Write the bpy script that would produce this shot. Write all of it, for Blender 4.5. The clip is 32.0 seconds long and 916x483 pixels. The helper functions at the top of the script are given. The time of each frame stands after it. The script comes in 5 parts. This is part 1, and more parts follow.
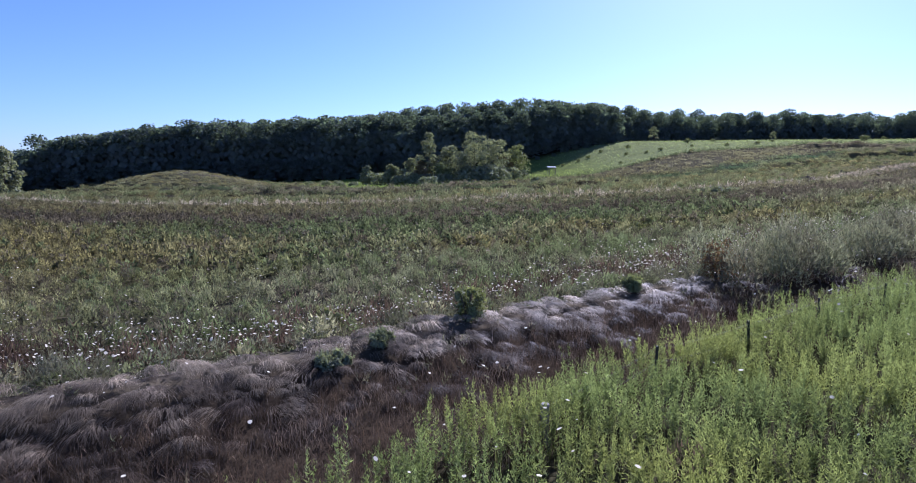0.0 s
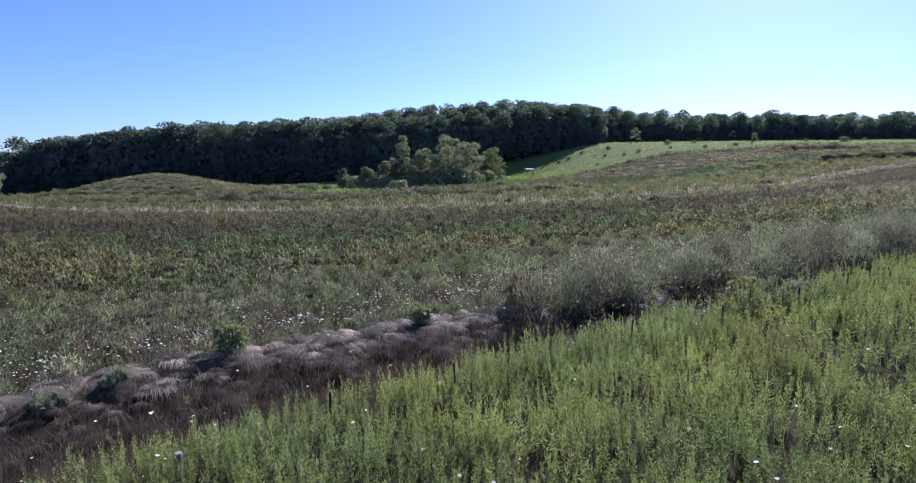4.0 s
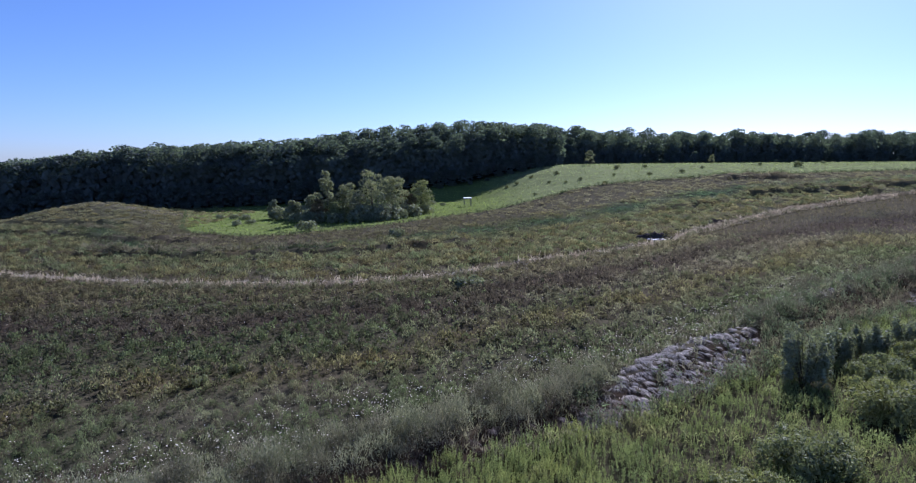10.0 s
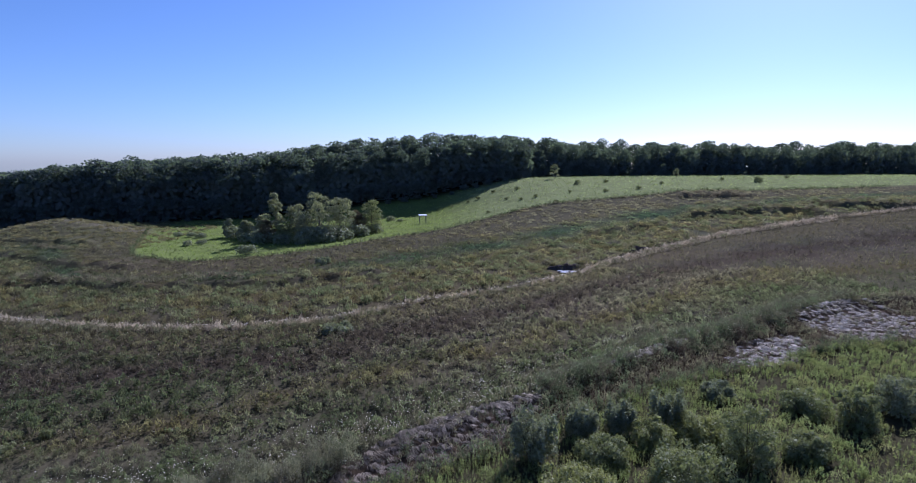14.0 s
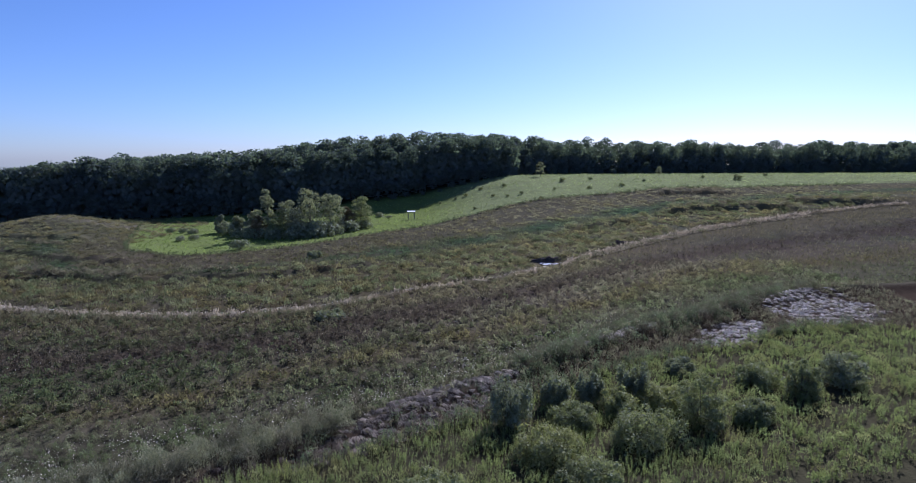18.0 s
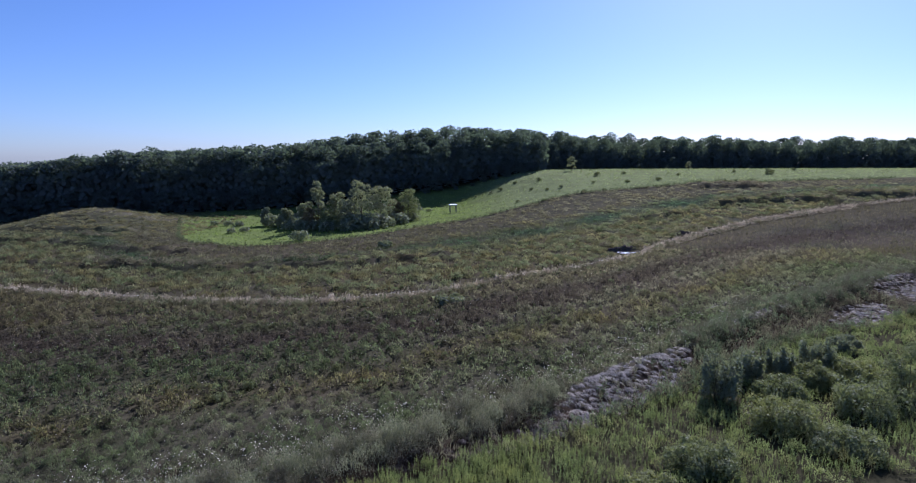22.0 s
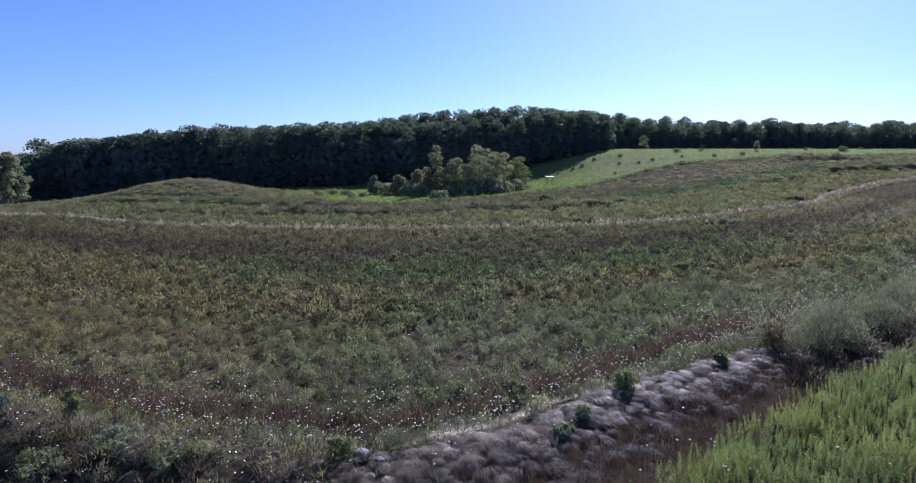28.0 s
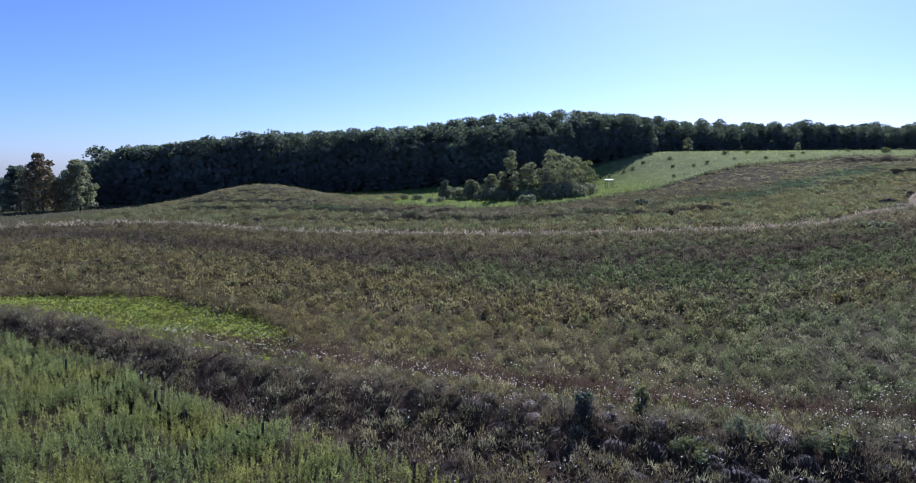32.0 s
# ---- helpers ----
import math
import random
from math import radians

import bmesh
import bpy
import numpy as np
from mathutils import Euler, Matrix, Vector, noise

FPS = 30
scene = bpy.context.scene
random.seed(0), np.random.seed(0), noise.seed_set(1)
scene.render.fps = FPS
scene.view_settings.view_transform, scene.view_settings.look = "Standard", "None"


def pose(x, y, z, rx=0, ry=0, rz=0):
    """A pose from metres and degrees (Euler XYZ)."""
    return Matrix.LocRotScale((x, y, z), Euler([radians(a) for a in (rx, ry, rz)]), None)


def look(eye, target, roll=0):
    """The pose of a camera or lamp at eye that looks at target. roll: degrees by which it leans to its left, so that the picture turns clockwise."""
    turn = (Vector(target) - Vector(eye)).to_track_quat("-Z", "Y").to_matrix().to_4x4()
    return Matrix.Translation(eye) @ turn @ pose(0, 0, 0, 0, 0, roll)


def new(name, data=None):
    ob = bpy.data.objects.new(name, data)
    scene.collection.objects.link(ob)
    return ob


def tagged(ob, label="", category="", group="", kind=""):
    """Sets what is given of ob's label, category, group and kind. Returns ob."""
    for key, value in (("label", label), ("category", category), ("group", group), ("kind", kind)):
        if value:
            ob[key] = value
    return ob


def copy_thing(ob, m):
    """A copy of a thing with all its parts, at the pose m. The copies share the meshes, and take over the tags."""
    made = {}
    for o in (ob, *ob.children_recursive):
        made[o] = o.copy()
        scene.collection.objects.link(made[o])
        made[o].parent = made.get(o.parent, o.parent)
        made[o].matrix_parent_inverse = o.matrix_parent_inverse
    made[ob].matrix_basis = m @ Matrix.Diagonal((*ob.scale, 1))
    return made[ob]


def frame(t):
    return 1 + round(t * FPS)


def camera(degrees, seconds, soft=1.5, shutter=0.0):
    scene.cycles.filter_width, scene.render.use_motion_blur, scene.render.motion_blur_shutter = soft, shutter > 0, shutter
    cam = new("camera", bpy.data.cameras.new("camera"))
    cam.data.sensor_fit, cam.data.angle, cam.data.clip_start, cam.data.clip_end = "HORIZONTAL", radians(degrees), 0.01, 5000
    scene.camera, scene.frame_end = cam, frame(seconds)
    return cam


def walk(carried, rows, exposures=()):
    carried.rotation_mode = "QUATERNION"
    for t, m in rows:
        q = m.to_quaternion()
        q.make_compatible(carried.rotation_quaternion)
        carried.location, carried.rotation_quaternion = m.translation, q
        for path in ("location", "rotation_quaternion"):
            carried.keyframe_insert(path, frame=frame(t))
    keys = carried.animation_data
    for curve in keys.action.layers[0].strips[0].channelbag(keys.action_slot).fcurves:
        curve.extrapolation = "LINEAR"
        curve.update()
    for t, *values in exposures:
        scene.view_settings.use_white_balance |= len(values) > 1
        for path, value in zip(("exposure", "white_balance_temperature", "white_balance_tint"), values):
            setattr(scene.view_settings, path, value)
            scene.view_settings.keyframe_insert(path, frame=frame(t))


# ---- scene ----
cam = camera(75.3, 32.0, soft=1.0)
PATH = [
    (0, (-0.242, -0.569, 3.973), (-0.232, 1.416, 3.731), -0.47),
    (1, (0.881, -0.889, 4.074), (0.909, 1.095, 3.829), -0.43),
    (2, (2.199, -1.028, 4.179), (2.224, 0.956, 3.933), -0.38),
    (2.5, (3.054, -1.101, 4.315), (3.079, 0.884, 4.068), -0.42),
    (4.5, (7.789, -1.253, 5.534), (7.802, 0.731, 5.286), -0.55),
    (5, (9.416, -1.131, 5.947), (9.429, 0.854, 5.698), -0.53),
    (6, (13.273, -0.541, 6.831), (13.276, 1.443, 6.581), -0.50),
    (7, (17.37, -0.08, 8.424), (17.359, 1.904, 8.174), -0.57),
    (8, (21.529, 0.166, 10.24), (21.513, 2.15, 9.988), -0.53),
    (9, (25.981, -0.351, 12.572), (25.961, 1.633, 12.319), -0.38),
    (10, (30.751, -0.755, 15.055), (30.724, 1.229, 14.799), -0.33),
    (11, (36.038, -0.676, 17.514), (35.999, 1.307, 17.255), -0.35),
    (12, (40.861, -1.457, 20.141), (40.817, 0.525, 19.877), -0.28),
    (13, (45.688, -2.655, 21.972), (45.636, -0.674, 21.703), -0.20),
    (14, (48.582, -3.657, 22.209), (48.526, -1.676, 21.94), -0.20),
    (15, (50.239, -5.07, 22.1), (50.191, -3.089, 21.83), -0.20),
    (15.5, (50.796, -5.816, 22.051), (50.755, -3.835, 21.782), -0.18),
    (17.5, (50.163, -8.203, 21.877), (50.138, -6.222, 21.604), -0.12),
    (18, (49.042, -8.44, 21.908), (49.024, -6.459, 21.634), -0.10),
    (19, (45.824, -8.802, 22.116), (45.822, -6.821, 21.838), -0.03),
    (20, (41.651, -8.888, 21.921), (41.649, -6.908, 21.641), 0.08),
    (21, (36.851, -8.927, 21.019), (36.856, -6.947, 20.739), 0.05),
    (22, (31.583, -8.432, 19.814), (31.597, -6.451, 19.538), -0.03),
    (23, (26.271, -7.777, 18.279), (26.295, -5.796, 18.005), -0.08),
    (24, (20.616, -7.121, 16.513), (20.645, -5.14, 16.241), -0.10),
    (24.5, (17.62, -7.074, 15.693), (17.653, -5.093, 15.423), -0.10),
    (26.5, (3.138, -6.937, 11.626), (3.202, -4.955, 11.365), -0.12),
    (27, (-0.169, -6.648, 10.588), (-0.101, -4.667, 10.328), -0.12),
    (28, (-7.152, -6.942, 8.783), (-7.077, -4.96, 8.522), 0.00),
    (29, (-14.543, -7.221, 8.172), (-14.452, -5.24, 7.912), 0.10),
    (30, (-21.552, -7.59, 9.345), (-21.445, -5.61, 9.085), 0.00),
    (31, (-26.862, -8.133, 9.815), (-26.758, -6.153, 9.555), -0.23),
    (32, (-29.755, -8.805, 9.728), (-29.666, -6.824, 9.473), -0.42),
]
EXPOSURE = [(0, 1.22, 4950, 30), (5, 1.16, 4940, 30), (12, 0.92, 4880, 30), (22, 0.84, 4880, 30), (28, 0.98, 4880, 30), (32, 1.0, 4870, 30)]
walk(cam, [(t, look(eye, target, roll)) for t, eye, target, roll in PATH], exposures=EXPOSURE)

# ---- world, sun ----
SUN_AZ, SUN_EL = 27.0, 34.0          # degrees right of +y, degrees above the horizon
world = bpy.data.worlds.new("sky")
scene.world = world
world.use_nodes = True
wn = world.node_tree.nodes
sky = wn.new("ShaderNodeTexSky")
sky.sky_type = "NISHITA"
sky.sun_disc = False
sky.sun_elevation, sky.sun_rotation = radians(SUN_EL), radians(SUN_AZ)
sky.air_density, sky.dust_density, sky.ozone_density = 0.87, 0.43, 4.3
world.node_tree.links.new(sky.outputs[0], wn["Background"].inputs[0])
wn["Background"].inputs[1].default_value = 0.055
sun_data = bpy.data.lights.new("sun", "SUN")
sun_data.energy, sun_data.angle, sun_data.color = 5.0, radians(0.6), (1.0, 0.93, 0.82)
sun = new("sun", sun_data)
sun_dir = Vector((math.sin(radians(SUN_AZ)) * math.cos(radians(SUN_EL)), math.cos(radians(SUN_AZ)) * math.cos(radians(SUN_EL)), math.sin(radians(SUN_EL))))
sun.matrix_world = look(sun_dir * 400, (0, 0, 0))

# ---- materials ----
rng = np.random.default_rng(7)


def base_mat(name):
    m = bpy.data.materials.new(name)
    m.use_nodes = True
    t = m.node_tree
    t.nodes.clear()
    return m, t, t.nodes, t.links


def math_node(t, op, a, b):
    n = t.nodes.new("ShaderNodeMath")
    n.operation = op
    for i, v in enumerate((a, b)):
        if hasattr(v, "links"):
            t.links.new(v, n.inputs[i])
        else:
            n.inputs[i].default_value = v
    return n.outputs[0]


def noise_out(t, scale, detail=4.0, coords="Object"):
    c = t.nodes.new("ShaderNodeTexCoord")
    n = t.nodes.new("ShaderNodeTexNoise")
    n.inputs["Scale"].default_value, n.inputs["Detail"].default_value = scale, detail
    t.links.new(c.outputs[coords], n.inputs["Vector"])
    return n.outputs["Fac"]


def leaf_mat(name, colour=None, thin=0.45, vary=0.5, rough=0.6, patch=0.6, through_tint=(1.1, 1.15, 0.6), spec=0.03):
    """Leaves: diffuse and see-through light, from a colour or from the plant's own tint."""
    m, t, n, l = base_mat(name)
    if colour is None:
        a = n.new("ShaderNodeAttribute")
        a.attribute_name = "tint"
        col = a.outputs["Color"]
    else:
        rgb = n.new("ShaderNodeRGB")
        rgb.outputs[0].default_value = (*colour, 1)
        col = rgb.outputs[0]
    geo = n.new("ShaderNodeNewGeometry")
    v = math_node(t, "MULTIPLY_ADD", geo.outputs["Random Per Island"], vary)
    v.node.inputs[2].default_value = 1 - vary / 2
    p = math_node(t, "MULTIPLY_ADD", noise_out(t, patch, 3.0), 0.9)
    p.node.inputs[2].default_value = 0.55
    both = math_node(t, "MULTIPLY", v, p)
    mul = n.new("ShaderNodeVectorMath")
    mul.operation = "SCALE"
    l.new(col, mul.inputs[0])
    l.new(both, mul.inputs["Scale"])
    bs = n.new("ShaderNodeBsdfPrincipled")
    bs.inputs["Roughness"].default_value = rough
    bs.inputs["Specular IOR Level"].default_value = spec
    l.new(mul.outputs[0], bs.inputs["Base Color"])
    tr = n.new("ShaderNodeBsdfTranslucent")
    tint = n.new("ShaderNodeVectorMath")
    tint.operation = "MULTIPLY"
    tint.inputs[1].default_value = through_tint
    l.new(mul.outputs[0], tint.inputs[0])
    l.new(tint.outputs[0], tr.inputs["Color"])
    mix = n.new("ShaderNodeMixShader")
    mix.inputs[0].default_value = thin
    l.new(bs.outputs[0], mix.inputs[1])
    l.new(tr.outputs[0], mix.inputs[2])
    o = n.new("ShaderNodeOutputMaterial")
    l.new(mix.outputs[0], o.inputs[0])
    return m


def solid_mat(name, colour, rough=0.8, metal=0.0, scale=6.0, amount=0.5, bump=0.3, attr=False, spec=0.4):
    """Opaque surface with two scales of mottling and fine relief."""
    m, t, n, l = base_mat(name)
    if attr:
        a = n.new("ShaderNodeAttribute")
        a.attribute_name = "tint"
        col = a.outputs["Color"]
    else:
        rgb = n.new("ShaderNodeRGB")
        rgb.outputs[0].default_value = (*colour, 1)
        col = rgb.outputs[0]
    big, small = noise_out(t, scale * 0.12, 4.0), noise_out(t, scale, 6.0)
    f = math_node(t, "ADD", big, small)
    f = math_node(t, "MULTIPLY_ADD", f, amount)
    f.node.inputs[2].default_value = 1 - amount
    mul = n.new("ShaderNodeVectorMath")
    mul.operation = "SCALE"
    l.new(col, mul.inputs[0])
    l.new(f, mul.inputs["Scale"])
    bs = n.new("ShaderNodeBsdfPrincipled")
    bs.inputs["Roughness"].default_value, bs.inputs["Metallic"].default_value = rough, metal
    bs.inputs["Specular IOR Level"].default_value = spec
    l.new(mul.outputs[0], bs.inputs["Base Color"])
    bp = n.new("ShaderNodeBump")
    bp.inputs["Strength"].default_value, bp.inputs["Distance"].default_value = bump, 0.4 / scale
    l.new(small, bp.inputs["Height"])
    l.new(bp.outputs[0], bs.inputs["Normal"])
    o = n.new("ShaderNodeOutputMaterial")
    l.new(bs.outputs[0], o.inputs[0])
    return m


M_GROUND = solid_mat("meadow_soil", None, 0.95, scale=2.2, amount=0.55, bump=0.8, attr=True, spec=0.0)
M_MEADOW = leaf_mat("meadow_leaf", None, 0.5, 0.36, rough=0.6, patch=0.5, through_tint=(1.08, 1.1, 0.82), spec=0.05)
M_FEATHER = leaf_mat("feathery_weed", None, 0.36, 0.5, rough=0.7, patch=0.5, through_tint=(1.05, 1.05, 0.8), spec=0.05)
M_STRAW = leaf_mat("dry_grass", None, 0.28, 0.5, rough=0.55, patch=0.9, through_tint=(1.0, 0.95, 0.85), spec=0.06)
M_GOLDENROD = leaf_mat("goldenrod_leaf", None, 0.42, 0.35, patch=0.45, through_tint=(1.14, 1.22, 0.74), rough=0.6, spec=0.05)
M_FLOWER = leaf_mat("white_umbel", (0.66, 0.60, 0.47), 0.3, 0.3, through_tint=(1, 1, 1))
# Blue raised in the leaf colour to imitate haze before the dark woods.
M_FOREST = leaf_mat("oak_leaf", (0.116, 0.130, 0.120), 0.43, 0.3, rough=0.9, patch=0.12, through_tint=(1.05, 1.2, 0.55), spec=0.05)
M_WILLOW = leaf_mat("willow_leaf", (0.225, 0.230, 0.150), 0.4, 0.5, rough=0.7, patch=0.25, spec=0.06)
M_SHRUB = leaf_mat("shrub_leaf", (0.205, 0.215, 0.105), 0.32, 0.5, rough=0.6, patch=0.4, spec=0.05)
M_SHRUB_Y = leaf_mat("shrub_leaf_yellow", (0.235, 0.238, 0.105), 0.32, 0.5, rough=0.6, patch=0.4, spec=0.05)
M_GREYBUSH = leaf_mat("grey_willow_leaf", (0.215, 0.225, 0.145), 0.32, 0.5, rough=0.6, patch=0.4, spec=0.05)
M_RUSSET = leaf_mat("russet_leaf", (0.170, 0.135, 0.080), 0.25, 0.5, patch=0.25)
M_RUST = leaf_mat("rusty_dock", (0.20, 0.125, 0.075), 0.3, 0.5, patch=0.5)
M_BARK = solid_mat("bark", (0.085, 0.068, 0.052), 0.9, scale=5, amount=0.6, bump=0.8)
M_POST = solid_mat("weathered_post", (0.17, 0.16, 0.14), 0.85, scale=9, amount=0.6, bump=0.6)
M_STEEL = solid_mat("dark_steel_post", (0.03, 0.032, 0.03), 0.6, 0.5, scale=20, amount=0.5)
M_WIRE = solid_mat("galvanised_wire", (0.13, 0.13, 0.135), 0.7, 0.4, scale=30, amount=0.3)
M_FABRIC = solid_mat("black_silt_fabric", (0.012, 0.012, 0.013), 0.7, scale=8, amount=0.5)
M_ROOF = solid_mat("pale_metal_roof", (0.75, 0.76, 0.78), 0.4, 0.1, scale=5, amount=0.15, bump=0.1)
M_STONE = solid_mat("field_stone", (0.15, 0.13, 0.11), 0.85, scale=7, amount=0.6, bump=0.7)
# Pale base colour carries the sky's reflection on the water.
M_WATER = solid_mat("pool_water_sky_tint", (0.34, 0.35, 0.38), 0.3, 0.0, scale=1.5, amount=0.3, bump=0.05)
M_MUD = solid_mat("wet_mud", (0.085, 0.07, 0.06), 0.95, scale=3, amount=0.6, bump=0.8, spec=0.0)

# ---- the lie of the land ----
CREST = [(-160, 112), (-90, 58), (-63, 37), (-54, 32.3), (-45.6, 27), (-37.4, 22), (-28, 17.4), (-20, 13.6), (-10, 9.7), (-5, 11.5), (0, 14.6), (5, 17.6), (11, 20.3), (27, 28.5), (39, 36), (54, 47.5), (69, 60.5), (80, 67), (90, 74.5), (102, 82), (112, 84.5), (125, 87), (160, 96), (260, 130)]
EDGE = [(-160, 96), (-90, 50), (-60, 32), (-50, 26), (-40, 18), (-35, 14.5), (-30, 11), (-24, 6.5), (-14, 3.5), (-6, 4.2), (-2.2, 7.1), (3, 11.6), (10, 15.8), (16, 18.5), (23, 22.8), (34, 28.5), (49, 37.6), (66, 51), (76, 56), (85, 61), (94, 65), (104, 64), (118, 66), (160, 84), (260, 118)]
STREAM = [(-300, 150), (-104, 112), (-78, 108), (-66, 100), (-51, 90), (-37, 86), (-21, 80.5), (-10, 77), (6, 73.2), (17, 72.6), (29, 75.5), (41, 85.5), (54, 93), (64, 102.6), (75, 117), (87, 129), (111, 148), (142, 164), (176, 178), (300, 215)]
GLADE = [(-400, 230), (-64, 200), (-57, 184), (-42, 150), (-34, 136), (-18, 128.5), (-4, 130.6), (10, 140), (27, 162), (49, 179), (62, 185), (82, 192), (115, 205), (146, 210), (192, 217), (300, 240)]
WOODS = [(-400, 262), (-230, 238), (-150, 217), (-125, 216), (-80, 219), (-47, 225), (0, 233), (35, 240), (58, 251), (75, 266), (100, 275), (140, 279), (200, 284), (400, 300)]

TERRACES = [(((113, 195), (128, 197), (144, 196)), 1.5), (((106, 164), (120, 170), (136, 173), (156, 171)), 1.9), (((150, 180), (180, 180), (225, 187)), 2.0), (((75, 143), (90, 152), (104, 158)), 1.1), (((-96, 142), (-70, 138), (-40, 122), (-22, 116)), 1.5), (((-100, 163), (-80, 158), (-58, 157)), 1.4), (((-40, 106), (-16, 99), (12, 98), (34, 106)), 1.2), (((-75, 116), (-50, 108), (-30, 100)), 1.0)]


def sstep(t):
    t = np.clip(t, 0, 1)
    return t * t * (3 - 2 * t)


def line(pts, x):
    return np.interp(x, [p[0] for p in pts], [p[1] for p in pts])


def wob(x, y, s, seed=0.0):
    """A smooth wander of about -1 to 1, s metres long."""
    a, b = x / s * 6.28, y / s * 6.28
    return (np.sin(a + 1.7 * np.sin(b * 0.63 + seed) + seed) + np.sin(b * 1.13 + 1.3 * np.sin(a * 0.71 + 2 * seed) + 2.1 * seed) + 0.6 * np.sin(0.53 * (a + b) * 2.3 + 3 * seed)) / 2.6


def land(x, y):
    x, y = np.asarray(x, float), np.asarray(y, float)
    base = -0.65 + 1.35 * np.tanh(x / 35) + 0.008 * (np.clip(y, -50, 300) - 35)
    base = base - 3.2 * sstep((-92 - x) / 50) * sstep((y - 60) / 80)
    s2 = sstep((x - 28) / 50)
    hill = 12.5 * sstep((y - 110) / 150) * s2
    mound = 4.4 * np.exp(-((y - 182) / 15) ** 2) * np.where(x > -82, np.exp(-((x + 82) / 16) ** 2), np.exp(-((x + 82) / 20) ** 2))
    wood = 12 * np.exp(-((x - 35) / 75) ** 2) * sstep((y - 208) / 60) * (1 - s2)
    z = base + hill + mound + wood
    c, e = line(CREST, x), line(EDGE, x)
    out = -0.85 + 1.6 * np.tanh(x / 35)
    k = sstep((y - e) / (c - e) * 1.05 - 0.12)
    z = np.where(y < c + 6, out * (1 - k) + k * z, z)
    rise = 0.3 + 0.6 * sstep((20 - x) / 25) + 0.65 * sstep((x - 36) / 10)
    z = z + rise * np.exp(-((y - c) / 2.0) ** 2)
    ds = y - line(STREAM, x)
    z = z - 0.55 * np.exp(-((ds - 1.5) / 1.6) ** 2) - 0.35 * np.exp(-((x - 66.5) / 4) ** 2 - ((y - 109.5) / 3.5) ** 2)
    for pts, tall in TERRACES:
        edge, x0, x1 = line(pts, x), pts[0][0], pts[-1][0]
        d = y - edge - 0.8 * np.sin(x * 0.7)
        z = z + tall * sstep(d / 1.6) * np.exp(-np.maximum(d, 0) / 13) * sstep((x - x0) / 5) * sstep((x1 - x) / 5) * (0.8 + 0.2 * np.sin(x * 0.9))
    rough = np.where(y < 130, 0.07, 0.16)
    z = z - 0.02 * np.maximum(y - 330, 0) - 0.01 * np.maximum(-x - 330, 0)
    return z + rough * wob(x, y, 5.3, 0.4) + 0.5 * rough * wob(x, y, 1.9, 1.9)


C_GREEN = np.array((0.104, 0.122, 0.058))
C_GREY = np.array((0.156, 0.150, 0.094))
C_BROWN = np.array((0.176, 0.154, 0.108))
C_PLUM = np.array((0.102, 0.083, 0.064))
C_OLIVE = np.array((0.172, 0.146, 0.066))
C_LIME = np.array((0.190, 0.215, 0.036))
C_GLADE = np.array((0.195, 0.245, 0.062))
C_HILL = np.array((0.272, 0.305, 0.128))
C_STRAW = np.array((0.500, 0.412, 0.290))
C_TAN = np.array((0.250, 0.215, 0.150))
C_DITCH = np.array((0.066, 0.045, 0.030))
C_ROD = np.array((0.200, 0.228, 0.094))
C_WOOD_FLOOR = np.array((0.020, 0.018, 0.012))


def blend(c, other, w):
    w = np.clip(w, 0, 1)[:, None]
    return c * (1 - w) + other * w


def lime_patch(x, y):
    top = line([(-95, 52), (-70, 46), (-58, 45.2), (-52, 43.2), (-47, 38.5), (-43, 36), (-40, 32), (-37.5, 26), (-36, 10)], x)
    return sstep((top - y) / 1.2 + 0.5 + 0.7 * wob(x, y, 4.5, 0.3)) * (y > line(CREST, x) + 0.8)


def footpath(x, y):
    """The narrow bare path behind the crest of the bank."""
    return np.exp(-((y - line(CREST, x) - 2.5) / 0.42) ** 4) * sstep((x + 9) / 2) * sstep((4 - x) / 2)


